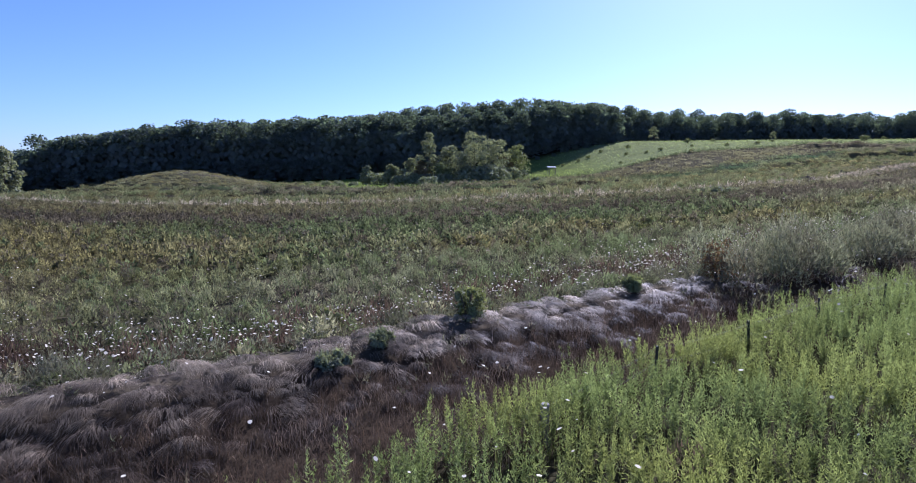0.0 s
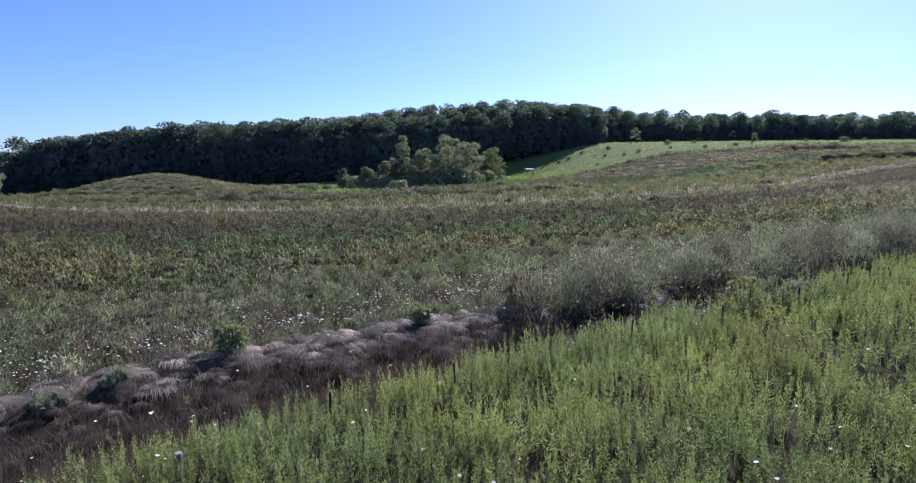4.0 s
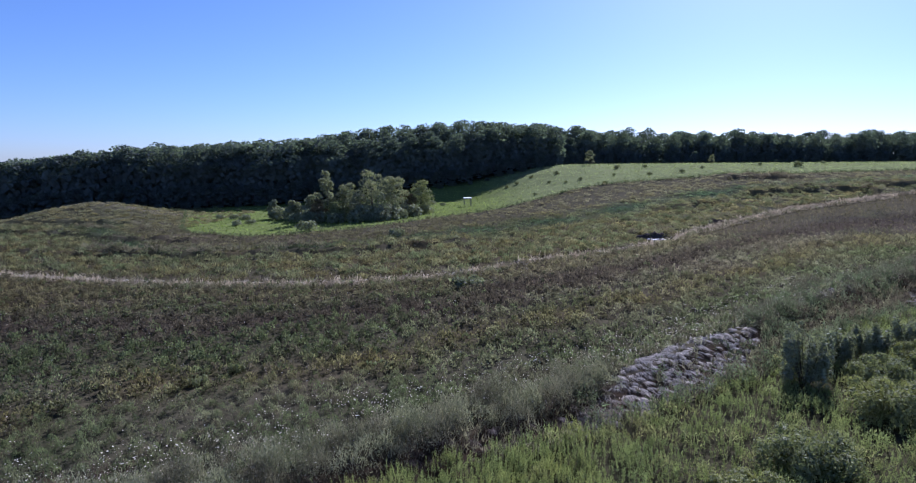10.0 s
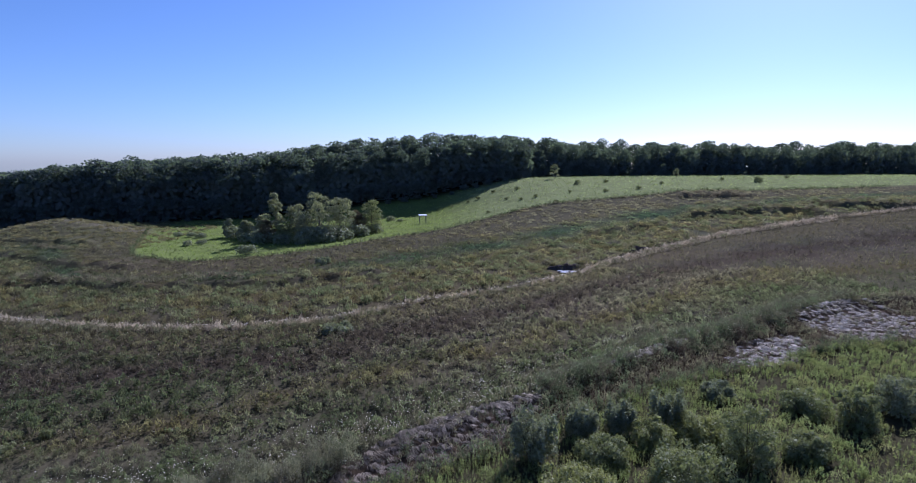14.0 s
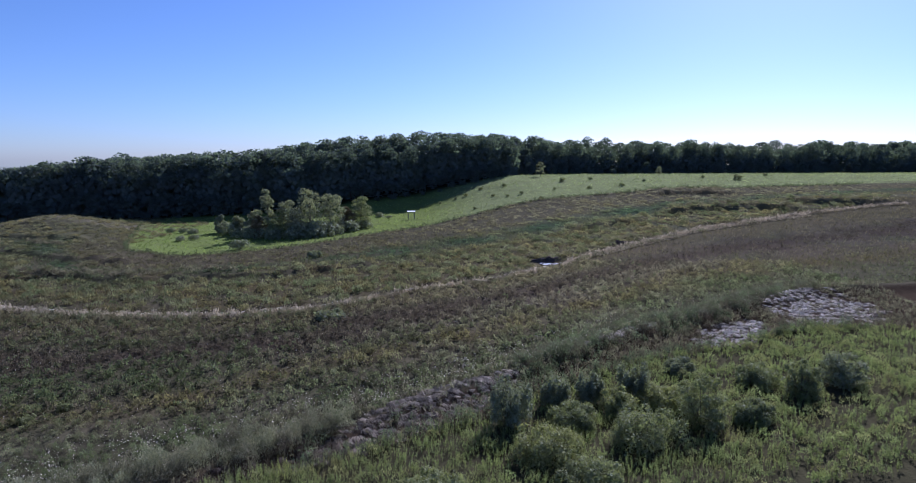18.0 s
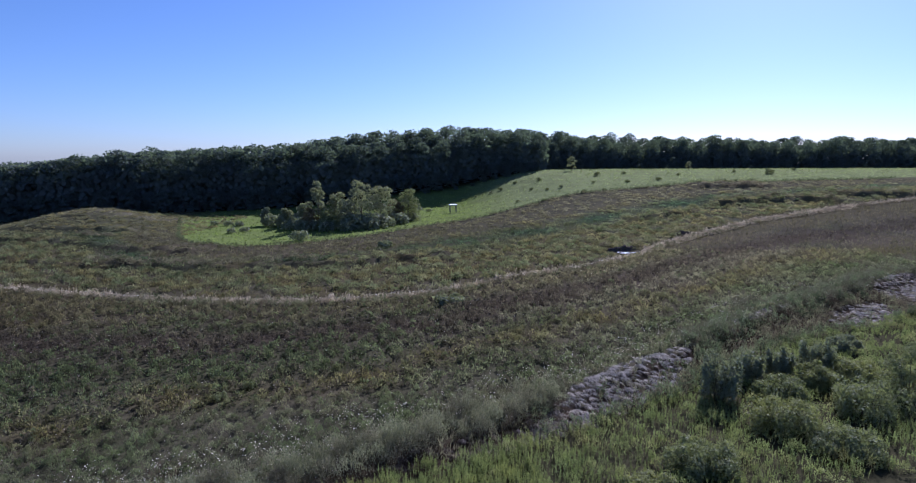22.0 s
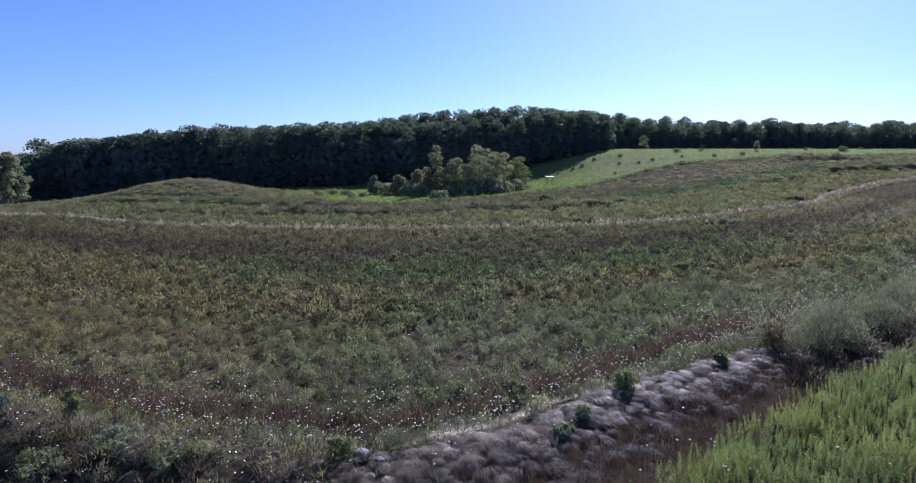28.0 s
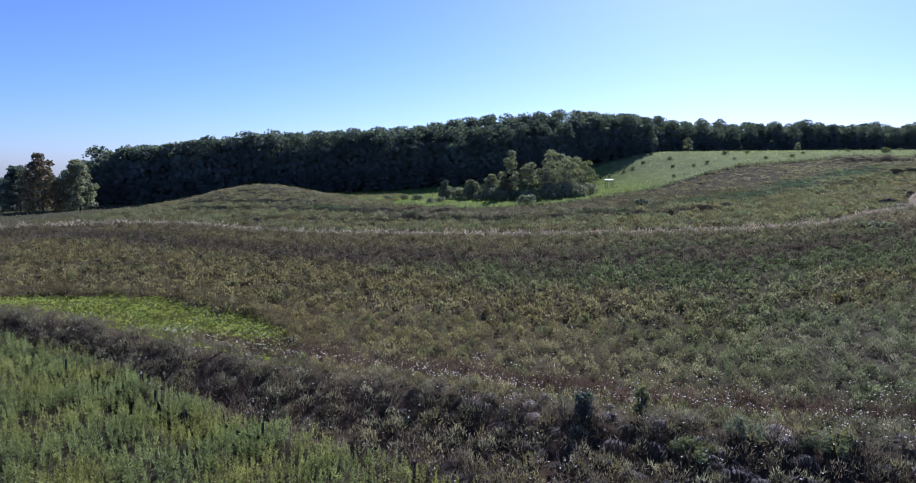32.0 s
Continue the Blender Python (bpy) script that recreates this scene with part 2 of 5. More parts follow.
def species(x, y):
    """The colour of what grows at a place, brighter to the right as haze."""
    x, y = np.asarray(x, float), np.asarray(y, float)
    c, e, st, gl, wd = line(CREST, x), line(EDGE, x), line(STREAM, x), line(GLADE, x), line(WOODS, x)
    s = (y - c) / (st - c) + 0.05 * wob(x, y, 23, 0.7)
    col = np.repeat(C_GREEN[None], len(x), 0)
    col = blend(col, C_GREY, 0.5 + 0.7 * wob(x, y, 17, 2.2))
    col = blend(col, C_OLIVE, sstep((-6 - x) / 22) * (0.85 + 0.25 * wob(x, y, 19, 0.9)))
    col = blend(col, C_BROWN, sstep((x - 22) / 25) * sstep((s - 0.25) / 0.2) * (0.75 + 0.5 * wob(x, y, 29, 1.0)))
    col = blend(col, C_OLIVE * 0.9, np.exp(-((s - 0.36) / 0.09) ** 2) * (0.6 + 0.4 * wob(x, y, 13, 2.0)))
    col = blend(col, C_PLUM, np.exp(-((s - 0.66) / 0.10) ** 2) * (0.9 + 0.3 * wob(x, y, 11, 4.0)))
    col = blend(col, C_OLIVE * 0.5 + C_BROWN * 0.5, sstep((s - 0.75) / 0.1) * 0.75)
    col = blend(col, C_GREEN * 0.9, np.exp(-((s - 0.52) / 0.07) ** 2) * sstep((34 - x) / 20) * sstep((x + 45) / 25) * 0.8)
    # Past x = 40 the field is lightened, standing in for haze.
    col = col * (1 - 0.2 * sstep((s - 0.42) / 0.2) * sstep((52 - x) / 24) + 0.12 * sstep((x - 40) / 30))[:, None]
    past = y > st
    col[past] = (C_GREY * 1.25)[None]
    q = (y - st) / np.maximum(gl - st, 1) + 0.05 * wob(x, y, 27, 1.1)
    far = blend(np.repeat((C_OLIVE * 0.95)[None], len(x), 0), C_GREY * 1.0, 0.4 + 0.7 * wob(x, y, 15, 3.0))
    far = blend(far, np.array((0.072, 0.102, 0.056)), np.exp(-((q - 0.5) / 0.12) ** 2) * (0.75 + 0.5 * wob(x, y, 33, 0.6)))
    far = blend(far, np.array((0.140, 0.127, 0.080)), sstep((q - 0.6) / 0.12) * (0.85 + 0.3 * wob(x, y, 31, 0.2)))
    # Slope colour lifted towards the right, in place of the haze there.
    far = far * (1 + 0.32 * sstep((x - 30) / 50))[:, None]
    col[past] = far[past]
    col = blend(col, C_TAN, np.exp(-((y - st + 0.4) / 1.3) ** 2) * 0.9)
    g = sstep((y - gl) / 1.5)
    bright = blend(np.repeat(C_GLADE[None], len(x), 0), C_HILL, sstep((x - 30) / 30))
    bright = blend(bright, C_GREY, 0.35 * sstep(0.5 * wob(x, y, 13, 5.0) + 0.2))
    col = blend(col, bright, g * sstep((x + 70) / 14))
    mound = np.exp(-((y - 178) / 22) ** 2) * sstep((-50 - x) / 14)
    col = blend(col, np.array((0.150, 0.145, 0.080)), mound)
    # Pale grass on the mound ridge, its sunlit crest put into the tan too.
    ridge = np.exp(-((y - 181 - 0.12 * (x + 82)) / 5.0) ** 2) * sstep((-52 - x) / 10) * sstep((x + 125) / 20)
    col = blend(col, C_TAN * 1.15, 0.7 * ridge * (0.7 + 0.5 * wob(x, y, 7, 0.3)))
    # Ground turns near black from 6 m before the woods.
    col = blend(col, C_WOOD_FLOOR, sstep((y - wd + 6) / 8))
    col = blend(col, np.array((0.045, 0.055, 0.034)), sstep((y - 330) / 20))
    lime = lime_patch(x, y)
    col = blend(col, C_LIME, lime)
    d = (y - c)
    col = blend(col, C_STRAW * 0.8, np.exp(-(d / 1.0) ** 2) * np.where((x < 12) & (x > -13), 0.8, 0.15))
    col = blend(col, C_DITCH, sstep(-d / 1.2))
    # Goldenrod floor: the leaf colour cut to 0.35, as shade under the stand.
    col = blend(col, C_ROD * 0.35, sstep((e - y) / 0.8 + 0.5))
    return col


def link_mesh(name, verts, faces, mat, tint=None, parent=None, smooth=False):
    """One mesh object from arrays: faces is (n, 3) or (n, 4)."""
    me = bpy.data.meshes.new(name)
    verts, faces = np.asarray(verts, np.float32), np.asarray(faces, np.int32)
    n, k = faces.shape
    me.vertices.add(len(verts))
    me.vertices.foreach_set("co", verts.ravel())
    me.loops.add(n * k)
    me.loops.foreach_set("vertex_index", faces.ravel())
    me.polygons.add(n)
    me.polygons.foreach_set("loop_start", np.arange(0, n * k, k, dtype=np.int32))
    if smooth:
        me.polygons.foreach_set("use_smooth", np.ones(n, bool))
    if tint is not None:
        a = me.color_attributes.new("tint", "FLOAT_COLOR", "POINT")
        a.data.foreach_set("color", np.concatenate([tint, np.ones((len(tint), 1))], 1).astype(np.float32).ravel())
    me.update(calc_edges=True)
    me.materials.append(mat)
    ob = new(name, me)
    ob.parent = parent
    return ob


def part(name, bm, material, parent, label=""):
    me = bpy.data.meshes.new(name)
    bm.to_mesh(me)
    bm.free()
    me.materials.append(material)
    ob = new(name, me)
    ob.parent = parent
    return tagged(ob, label)


def thing(name, place, label, category, group="", rz=0.0):
    ob = new(name)
    ob.matrix_basis = pose(*place, 0, 0, rz)
    return tagged(ob, label, category, group)


def unit(v):
    return v / np.maximum(np.linalg.norm(v, axis=1, keepdims=True), 1e-9)


def leaves(base, axis, length, width, roll=None):
    """Pointed leaves as one quad each: base points, unit axes, lengths, widths."""
    n = len(base)
    side = np.cross(axis, rng.normal(size=(n, 3)) if roll is None else roll)
    side = unit(side)
    mid = base + axis * (length * 0.5)[:, None]
    v = np.empty((n, 4, 3))
    v[:, 0], v[:, 2] = base, base + axis * length[:, None]
    v[:, 1], v[:, 3] = mid + side * (width / 2)[:, None], mid - side * (width / 2)[:, None]
    return v.reshape(-1, 3), np.arange(4 * n).reshape(n, 4)


def blades(base, axis, length, width):
    """Short leaves as one triangle each."""
    n = len(base)
    side = unit(np.cross(axis, rng.normal(size=(n, 3)))) * (width / 2)[:, None]
    v = np.stack([base - side, base + side, base + axis * length[:, None]], 1)
    return v.reshape(-1, 3), np.arange(3 * n).reshape(n, 3)


def ribbons(root, run, length, lift, width):
    """Bent grass blades of three quads: roots, unit runs (the way they fall), lengths, lift, width."""
    n = len(root)
    side = unit(np.cross(run, np.array([0, 0, 1.0])[None]))
    rows = []
    for f, h, w in ((0, 0, 1.0), (0.3, 0.75, 0.9), (0.68, 0.9, 0.65), (1.0, 0.25, 0.12)):
        p = root + run * (length * f)[:, None] + np.array([0, 0, 1.0])[None] * (lift * h)[:, None]
        rows += [p - side * (width * w / 2)[:, None], p + side * (width * w / 2)[:, None]]
    v = np.stack(rows, 1).reshape(-1, 3)
    o = (np.arange(n) * 8)[:, None]
    f = np.concatenate([o + np.array([[0, 1, 3, 2]]), o + np.array([[2, 3, 5, 4]]), o + np.array([[4, 5, 7, 6]])])
    return v, f


def dirs(n, low, high):
    """Unit ways at random compass points, between two heights in degrees."""
    a, e = rng.uniform(0, 2 * np.pi, n), np.radians(rng.uniform(low, high, n))
    return np.stack([np.cos(a) * np.cos(e), np.sin(a) * np.cos(e), np.sin(e)], 1)


# ---- ground: one sheet to the horizon ----
def axis_steps(lo, hi, step, reach):
    mid = np.arange(lo, hi + 1e-6, step)
    grow, d, s = [], 0.0, step
    while d < reach:
        s *= 1.28
        d += s
        grow.append(d)
    grow = np.array(grow)
    return np.concatenate([lo - grow[::-1], mid, hi + grow])


gx = axis_steps(-75, 125, 1.0, 3500)
gy = np.concatenate([-np.array([3200, 1200, 500, 200, 90, 45, 24, 12, 5.0]), np.arange(0, 112, 0.8), np.arange(112, 200, 1.0), np.arange(200, 300, 2.0), 300 + np.array([0, 6, 15, 30, 60, 120, 250, 500, 1000, 2000, 3500.0])])
GX, GY = np.meshgrid(gx, gy)
flat = np.stack([GX.ravel(), GY.ravel()], 1)
gz = land(flat[:, 0], flat[:, 1])
nx, ny = len(gx), len(gy)
ij = (np.arange(ny - 1)[:, None] * nx + np.arange(nx - 1)[None]).ravel()
fx, fy = flat[:, 0], flat[:, 1]
# Soil darkened below the plant colours, as shade under and between the plants.
shaded_soil = species(fx, fy) * np.where(fy < line(GLADE, fx), 0.42, 0.62)[:, None]
shaded_soil = blend(shaded_soil, np.array((0.062, 0.048, 0.030)), np.where(fy < 130, 0.45, 0.12))
shaded_soil = blend(shaded_soil, np.array((0.30, 0.245, 0.18)), footpath(fx, fy))
ground = link_mesh("ground", np.column_stack([flat, gz]), np.stack([ij, ij + 1, ij + nx + 1, ij + nx], 1), M_GROUND, shaded_soil, smooth=True)
tagged(ground, "rolling meadow ground with an earth bank and a shallow ditch", "ground", kind="structure")


# ---- meadow ----
def scatter(x0, x1, y0, y1, per_m2, keep):
    n = int((x1 - x0) * (y1 - y0) * per_m2)
    x, y = rng.uniform(x0, x1, n), rng.uniform(y0, y1, n)
    k = keep(x, y)
    return x[k], y[k]


def weeds(name, x, y, height, count, length, width, label, mat=M_MEADOW, low=15, high=80, tint_gain=1.0, tint=None, cell=0.9):
    dry = ((x - 66) / 3.2) ** 2 + ((y - 108.8) / 2.2) ** 2 > 1
    x, y = x[dry], y[dry]
    tint = None if tint is None else tint[dry]
    n = len(x)
    cx, cy = np.floor((x + rng.normal(0, 0.25 * cell, n)) / cell), np.floor((y + rng.normal(0, 0.25 * cell, n)) / cell)
    luck = np.modf(np.abs(np.sin(cx * 12.9898 + cy * 78.233) * 43758.5453))[0]
    h = height * rng.uniform(0.5, 1.25, n) * (0.55 + 0.95 * sstep(0.5 + 0.6 * wob(x, y, 2.7, 0.9) + 0.4 * wob(x, y, 1.1, 2.9))) * (1 - 0.6 * lime_patch(x, y)) * (0.7 + 0.6 * np.modf(luck * 7.13)[0])
    col = (species(x, y) if tint is None else tint) * tint_gain * rng.uniform(0.75, 1.25, (n, 1)) * (0.66 + 0.7 * luck)[:, None]
    root = np.column_stack([x, y, land(x, y)])
    r = np.repeat(np.arange(n), count)
    m = len(r)
    up = rng.uniform(0.02, 1.0, m) ** 0.8
    base = root[r] + np.column_stack([rng.normal(0, 0.10 * height + 0.02, m), rng.normal(0, 0.10 * height + 0.02, m), up * h[r]])
    v, f = blades(base, dirs(m, low, high), length * rng.uniform(0.6, 1.3, m), width * rng.uniform(0.6, 1.3, m))
    ob = link_mesh(name, v, f, mat, np.repeat(col[r] * rng.uniform(0.8, 1.2, (m, 1)), 3, 0))
    return tagged(ob, label, "grass", kind="stuff")


def clumps(name, x, y, radius, height, count, length, width, label, tint=None, mat=M_MEADOW, stiff=0.55, vary=0.35):
    """Rounded tufts: blades over the outside of low domes, one colour to a tuft."""
    dry = ((x - 66) / 4.0) ** 2 + ((y - 108.4) / 3.6) ** 2 > 1
    x, y = x[dry], y[dry]
    tint = None if tint is None else tint[dry]
    n = len(x)
    rad, h = radius * rng.uniform(0.6, 1.45, n), height * rng.uniform(0.55, 1.35, n) * (1 + 0.25 * wob(x, y, 4.1, 0.6))
    col = (species(x, y) if tint is None else tint) * rng.uniform(1 - vary, 1 + vary, (n, 1))
    root = np.column_stack([x, y, land(x, y)])
    r = np.repeat(np.arange(n), count)
    m = len(r)
    a, q = rng.uniform(0, 2 * np.pi, m), np.sqrt(rng.random(m))
    top = np.sqrt(1 - 0.96 * q * q)
    out = np.column_stack([np.cos(a) * q, np.sin(a) * q, top])
    base = root[r] + np.column_stack([out[:, 0] * rad[r], out[:, 1] * rad[r], top * h[r] * rng.uniform(0.45, 1.0, m) ** 0.6 - length * 0.3])
    axis = unit(out * stiff + np.array([[0, 0, 0.45]]) + rng.normal(0, 0.38, (m, 3)))
    v, f = blades(base, axis, length * rng.uniform(0.6, 1.4, m), width * rng.uniform(0.6, 1.4, m))
    return tagged(link_mesh(name, v, f, mat, np.repeat(col[r] * rng.uniform(0.8, 1.2, (m, 1)), 3, 0)), label, "plants", kind="stuff")


def mixed(x, y, green=0.2, plum=0.12):
    """Species colours with whole tufts of green or plum among them, more of each in its own band of the meadow."""
    c, st = line(CREST, x), line(STREAM, x)
    s = (y - c) / (st - c) + 0.05 * wob(x, y, 23, 0.7)
    u = rng.random(len(x))
    green = green * (1 - 0.8 * sstep((x - 20) / 20)) * (1 - 0.75 * sstep((-8 - x) / 16)) + 0.45 * np.exp(-((s - 0.5) / 0.09) ** 2) * sstep((34 - x) / 20) * sstep((x + 40) / 25) + 0.15 * sstep(wob(x, y, 13, 1.2)) * (x < 30)
    plum = plum + 0.6 * np.exp(-((s - 0.67) / 0.06) ** 2)
    col = blend(species(x, y), C_GREEN * 0.92, np.where(u < green, 0.85, 0.0))
    return blend(col, C_PLUM * 0.85, np.where(u > 1 - plum, 0.85, 0.0))


def in_field(x, y):
    bare = footpath(x, y + 0.25 * wob(x, y, 2.1, 0.4)) > 0.3
    return (y > line(CREST, x) + 0.7) & (y < line(STREAM, x) + 2) & ~bare


def past_stream(x, y):
    return (y > line(STREAM, x)) & (y < np.where(x > -60, line(GLADE, x), line(WOODS, x) - 4))


def in_glade(x, y):
    return (y > line(GLADE, x)) & (y < line(WOODS, x) + 2)


# Low tint_gain darkens the filler grass, as shade in the gaps between tufts.
x, y = scatter(-44, 46, 10, 36, 8.0, lambda x, y: in_field(x, y) & (x > -40) & (y < 36) & (y < line(CREST, x) + 16))
weeds("meadow_grass", x, y, 0.28, 10, 0.13, 0.032, "fine mixed grass and weeds behind the bank", cell=0.7, tint_gain=0.62)
x, y = scatter(-75, 110, 8, 62, 4.0, lambda x, y: in_field(x, y) & (y < 62) & ((y > 35) | (x < -39) | (y > line(CREST, x) + 15.5)) & (x > -28 - 0.8 * y) & (x < 52 + 0.8 * y))
weeds("meadow_grass", x, y, 0.3, 7, 0.22, 0.06, "mixed green and brown meadow grass and weeds", tint_gain=0.52)
x, y = scatter(-130, 260, 50, 215, 1.1, lambda x, y: ((in_field(x, y) & ((y >= 62) | (x > 52 + 0.8 * y))) | (past_stream(x, y) & (y < 150))) & (x < 60 + 0.85 * y))
weeds("meadow_grass", x, y, 0.55, 6, 0.42, 0.11, "rough far meadow grass and weeds", cell=1.5, tint_gain=0.62)
x, y = scatter(-180, 270, 128, 285, 0.55, lambda x, y: in_glade(x, y) | (past_stream(x, y) & (y >= 150)))
weeds("pasture_grass", x, y, 0.2, 8, 0.3, 0.12, "short bright green grass on the glade and the hill", cell=2.2)

x, y = scatter(-95, -36, 20, 54, 17, lambda x, y: (lime_patch(x, y) > 0.4) & in_field(x, y))
weeds("lime_grass", x, y, 0.26, 7, 0.13, 0.034, "fine bright yellow-green grass in a hollow of the meadow", tint=blend(np.repeat((C_LIME * 1.5)[None], len(x), 0), np.array((0.16, 0.25, 0.05)), 0.15 + 0.5 * wob(x, y, 6.1, 0.3)), cell=2.5)
x, y = scatter(-72, -34, 26, 52, 3.0, lambda x, y: (lime_patch(x, y) < 0.5) & (lime_patch(x, y - 2.2 - 0.8 * wob(x, y, 5, 0.7)) > 0.5))
clumps("tall_grass", x, y, 0.36, 0.85, 60, 0.24, 0.035, "tall olive-brown grass round the bright hollow", blend(np.repeat(np.array([[0.135, 0.112, 0.062]]), len(x), 0), C_OLIVE, rng.random(len(x))), mat=M_FEATHER, stiff=0.3)

# ---- matted dry grass on the bank ----
def tufts(name, x, y, reach, count, rise, width, label, tint, lump=0.3):
    """Tufts of long dry blades that arch over and fall down the bank, one over another."""
    n = len(x)
    slope = line(CREST, x + 0.5) - line(CREST, x - 0.5)
    head = np.arctan2(-np.ones(n), slope) + 0.7 * wob(x, y, 2.9, 0.3) + 0.7 * wob(x, y, 1.1, 1.3) + rng.normal(0, 0.3, n)
    long = reach * rng.uniform(0.65, 1.35, n)
    foot = rng.uniform(0.0, 0.22, n) * reach + lump * np.clip(0.5 + 0.6 * wob(x, y, 1.7, 5.0) + 0.3 * wob(x, y, 0.8, 1.0), 0, 1)
    root = np.column_stack([x, y, land(x, y) + foot])
    # About a fifth of the tufts are brightened as sunlit highlights.
    tone = tint * rng.uniform(0.45, 1.15, (n, 1)) * np.where(rng.random((n, 1)) < 0.22, 1.45, 1.0)
    r = np.repeat(np.arange(n), count)
    m = len(r)
    s = rng.normal(0, 0.5, m)
    a = head[r] + 0.35 * s + rng.normal(0, 0.22, m)
    side = np.column_stack([-np.sin(head[r]), np.cos(head[r]), np.zeros(m)])
    back = np.column_stack([np.cos(head[r]), np.sin(head[r]), np.zeros(m)])
    base = root[r] + side * (s * 0.7 * long[r])[:, None] - back * (rng.uniform(0, 0.5, m) * long[r])[:, None]
    base[:, 2] -= 0.12 * reach * s * s
    run = unit(np.column_stack([np.cos(a), np.sin(a), np.full(m, -0.3)]))
    v, f = ribbons(base, run, long[r] * rng.uniform(0.6, 1.25, m), rise * rng.uniform(0.4, 1.4, m) * np.exp(-s * s), width * rng.uniform(0.7, 1.3, m))
    col = tone[r] * rng.uniform(0.7, 1.2, (m, 1))
    return tagged(link_mesh(name, v, f, M_STRAW, np.repeat(col, 8, 0)), label, "grass", kind="stuff")


def share(x, y):
    """How far down the bank a place lies: 0 at its crest, 1 at its foot."""
    c, e = line(CREST, x), line(EDGE, x)
    return (c - y) / np.maximum(c - e, 0.5)


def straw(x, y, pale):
    """Bleached crest with painted sheen, brown towards the ditch; whole tufts brown or grey."""
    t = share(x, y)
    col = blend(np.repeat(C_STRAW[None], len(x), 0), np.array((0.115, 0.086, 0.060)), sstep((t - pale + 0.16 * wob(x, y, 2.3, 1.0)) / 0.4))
    # Brown patches stand in for dark hollows in the matted grass.
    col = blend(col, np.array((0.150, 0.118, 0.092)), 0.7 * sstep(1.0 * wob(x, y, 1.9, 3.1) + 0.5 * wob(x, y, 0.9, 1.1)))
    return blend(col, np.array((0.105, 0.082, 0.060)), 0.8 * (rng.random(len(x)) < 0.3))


def matted(x, y):
    """Where the pale matted grass of the far bank lies bare."""
    out = np.zeros(len(x), bool)
    for cx, cy, rx, ry, turn in ((99.5, 74.0, 9.0, 6.6, 0.7), (82.0, 62.0, 7.5, 2.8, 0.72), (66.5, 58.8, 7.0, 1.0, 0.63), (45.0, 38.4, 12.0, 2.3, 0.74)):
        u, w = (x - cx) * math.cos(turn) + (y - cy) * math.sin(turn), (y - cy) * math.cos(turn) - (x - cx) * math.sin(turn)
        out |= (u / rx) ** 2 + (w / ry) ** 2 < 1 + 0.5 * wob(x, y, 5.1, 0.8) + 0.3 * wob(x, y, 2.0, 1.8)
    return out


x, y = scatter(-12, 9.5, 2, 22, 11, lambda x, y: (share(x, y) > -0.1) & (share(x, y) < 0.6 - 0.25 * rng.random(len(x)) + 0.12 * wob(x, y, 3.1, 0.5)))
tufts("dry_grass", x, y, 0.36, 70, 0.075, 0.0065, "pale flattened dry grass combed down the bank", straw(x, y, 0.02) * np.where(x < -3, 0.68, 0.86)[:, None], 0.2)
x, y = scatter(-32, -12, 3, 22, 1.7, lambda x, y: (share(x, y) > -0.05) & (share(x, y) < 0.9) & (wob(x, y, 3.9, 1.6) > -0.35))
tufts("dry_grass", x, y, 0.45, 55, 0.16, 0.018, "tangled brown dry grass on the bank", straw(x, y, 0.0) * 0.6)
# Straw ramp pushed to brown here: the shadowed bank face put into colour.
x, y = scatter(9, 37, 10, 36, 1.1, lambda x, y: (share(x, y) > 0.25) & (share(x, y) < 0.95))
tufts("dry_grass", x, y, 0.55, 50, 0.22, 0.026, "brown dry grass at the foot of the bank, darkened as its shade", straw(x, y, -0.5))
x, y = scatter(33, 116, 26, 92, 4.2, matted)
tufts("dry_grass", x, y, 0.5, 22, 0.08, 0.04, "pale matted dry grass lying on the bank", blend(C_STRAW[None] * np.where(x < 57, 0.5, 0.66)[:, None], np.array((0.09, 0.078, 0.062)), 0.35 + 0.5 * wob(x, y, 2.7, 0.6) + 0.5 * (rng.random(len(x)) < 0.35)), 0.16)


def on_bank(x, y, lo, hi):
    d = y - line(CREST, x) + 0.6 * wob(x, y, 3.1, 0.2)
    return (d > lo) & (d < hi)


# fine brown grass of the ditch
x, y = scatter(-16, 10, 0, 20, 95, lambda x, y: (share(x, y) > 0.3) & (y > line(EDGE, x) - 1.5 + 0.3 * wob(x, y, 2, 0.2)))
weeds("ditch_grass", x, y, 0.3, 4, 0.24, 0.010, "fine upright brown grass in the ditch", low=45, high=85, mat=M_STRAW, tint=blend(np.repeat(np.array([[0.108, 0.078, 0.052]]), len(x), 0), np.array((0.19, 0.155, 0.115)), 0.12 + 0.5 * wob(x, y, 2.7, 0.6)), cell=0.5)

# tall feathery weeds that hide the bank
x, y = scatter(8, 40, 12, 42, 2.6, lambda x, y: on_bank(x, y, -1.7, 2.4) & (wob(x, y, 5.3, 1.4) > -0.75))
clumps("tall_weeds", x, y, 0.7, 1.6, 230, 0.17, 0.036, "tall feathery grey-green weeds in mounds on the bank", blend(np.repeat(np.array([[0.222, 0.226, 0.136]]), len(x), 0), C_PLUM * 1.2, 0.25 + 0.6 * wob(x, y, 4.0, 0.7)), mat=M_FEATHER, stiff=0.45, vary=0.3)
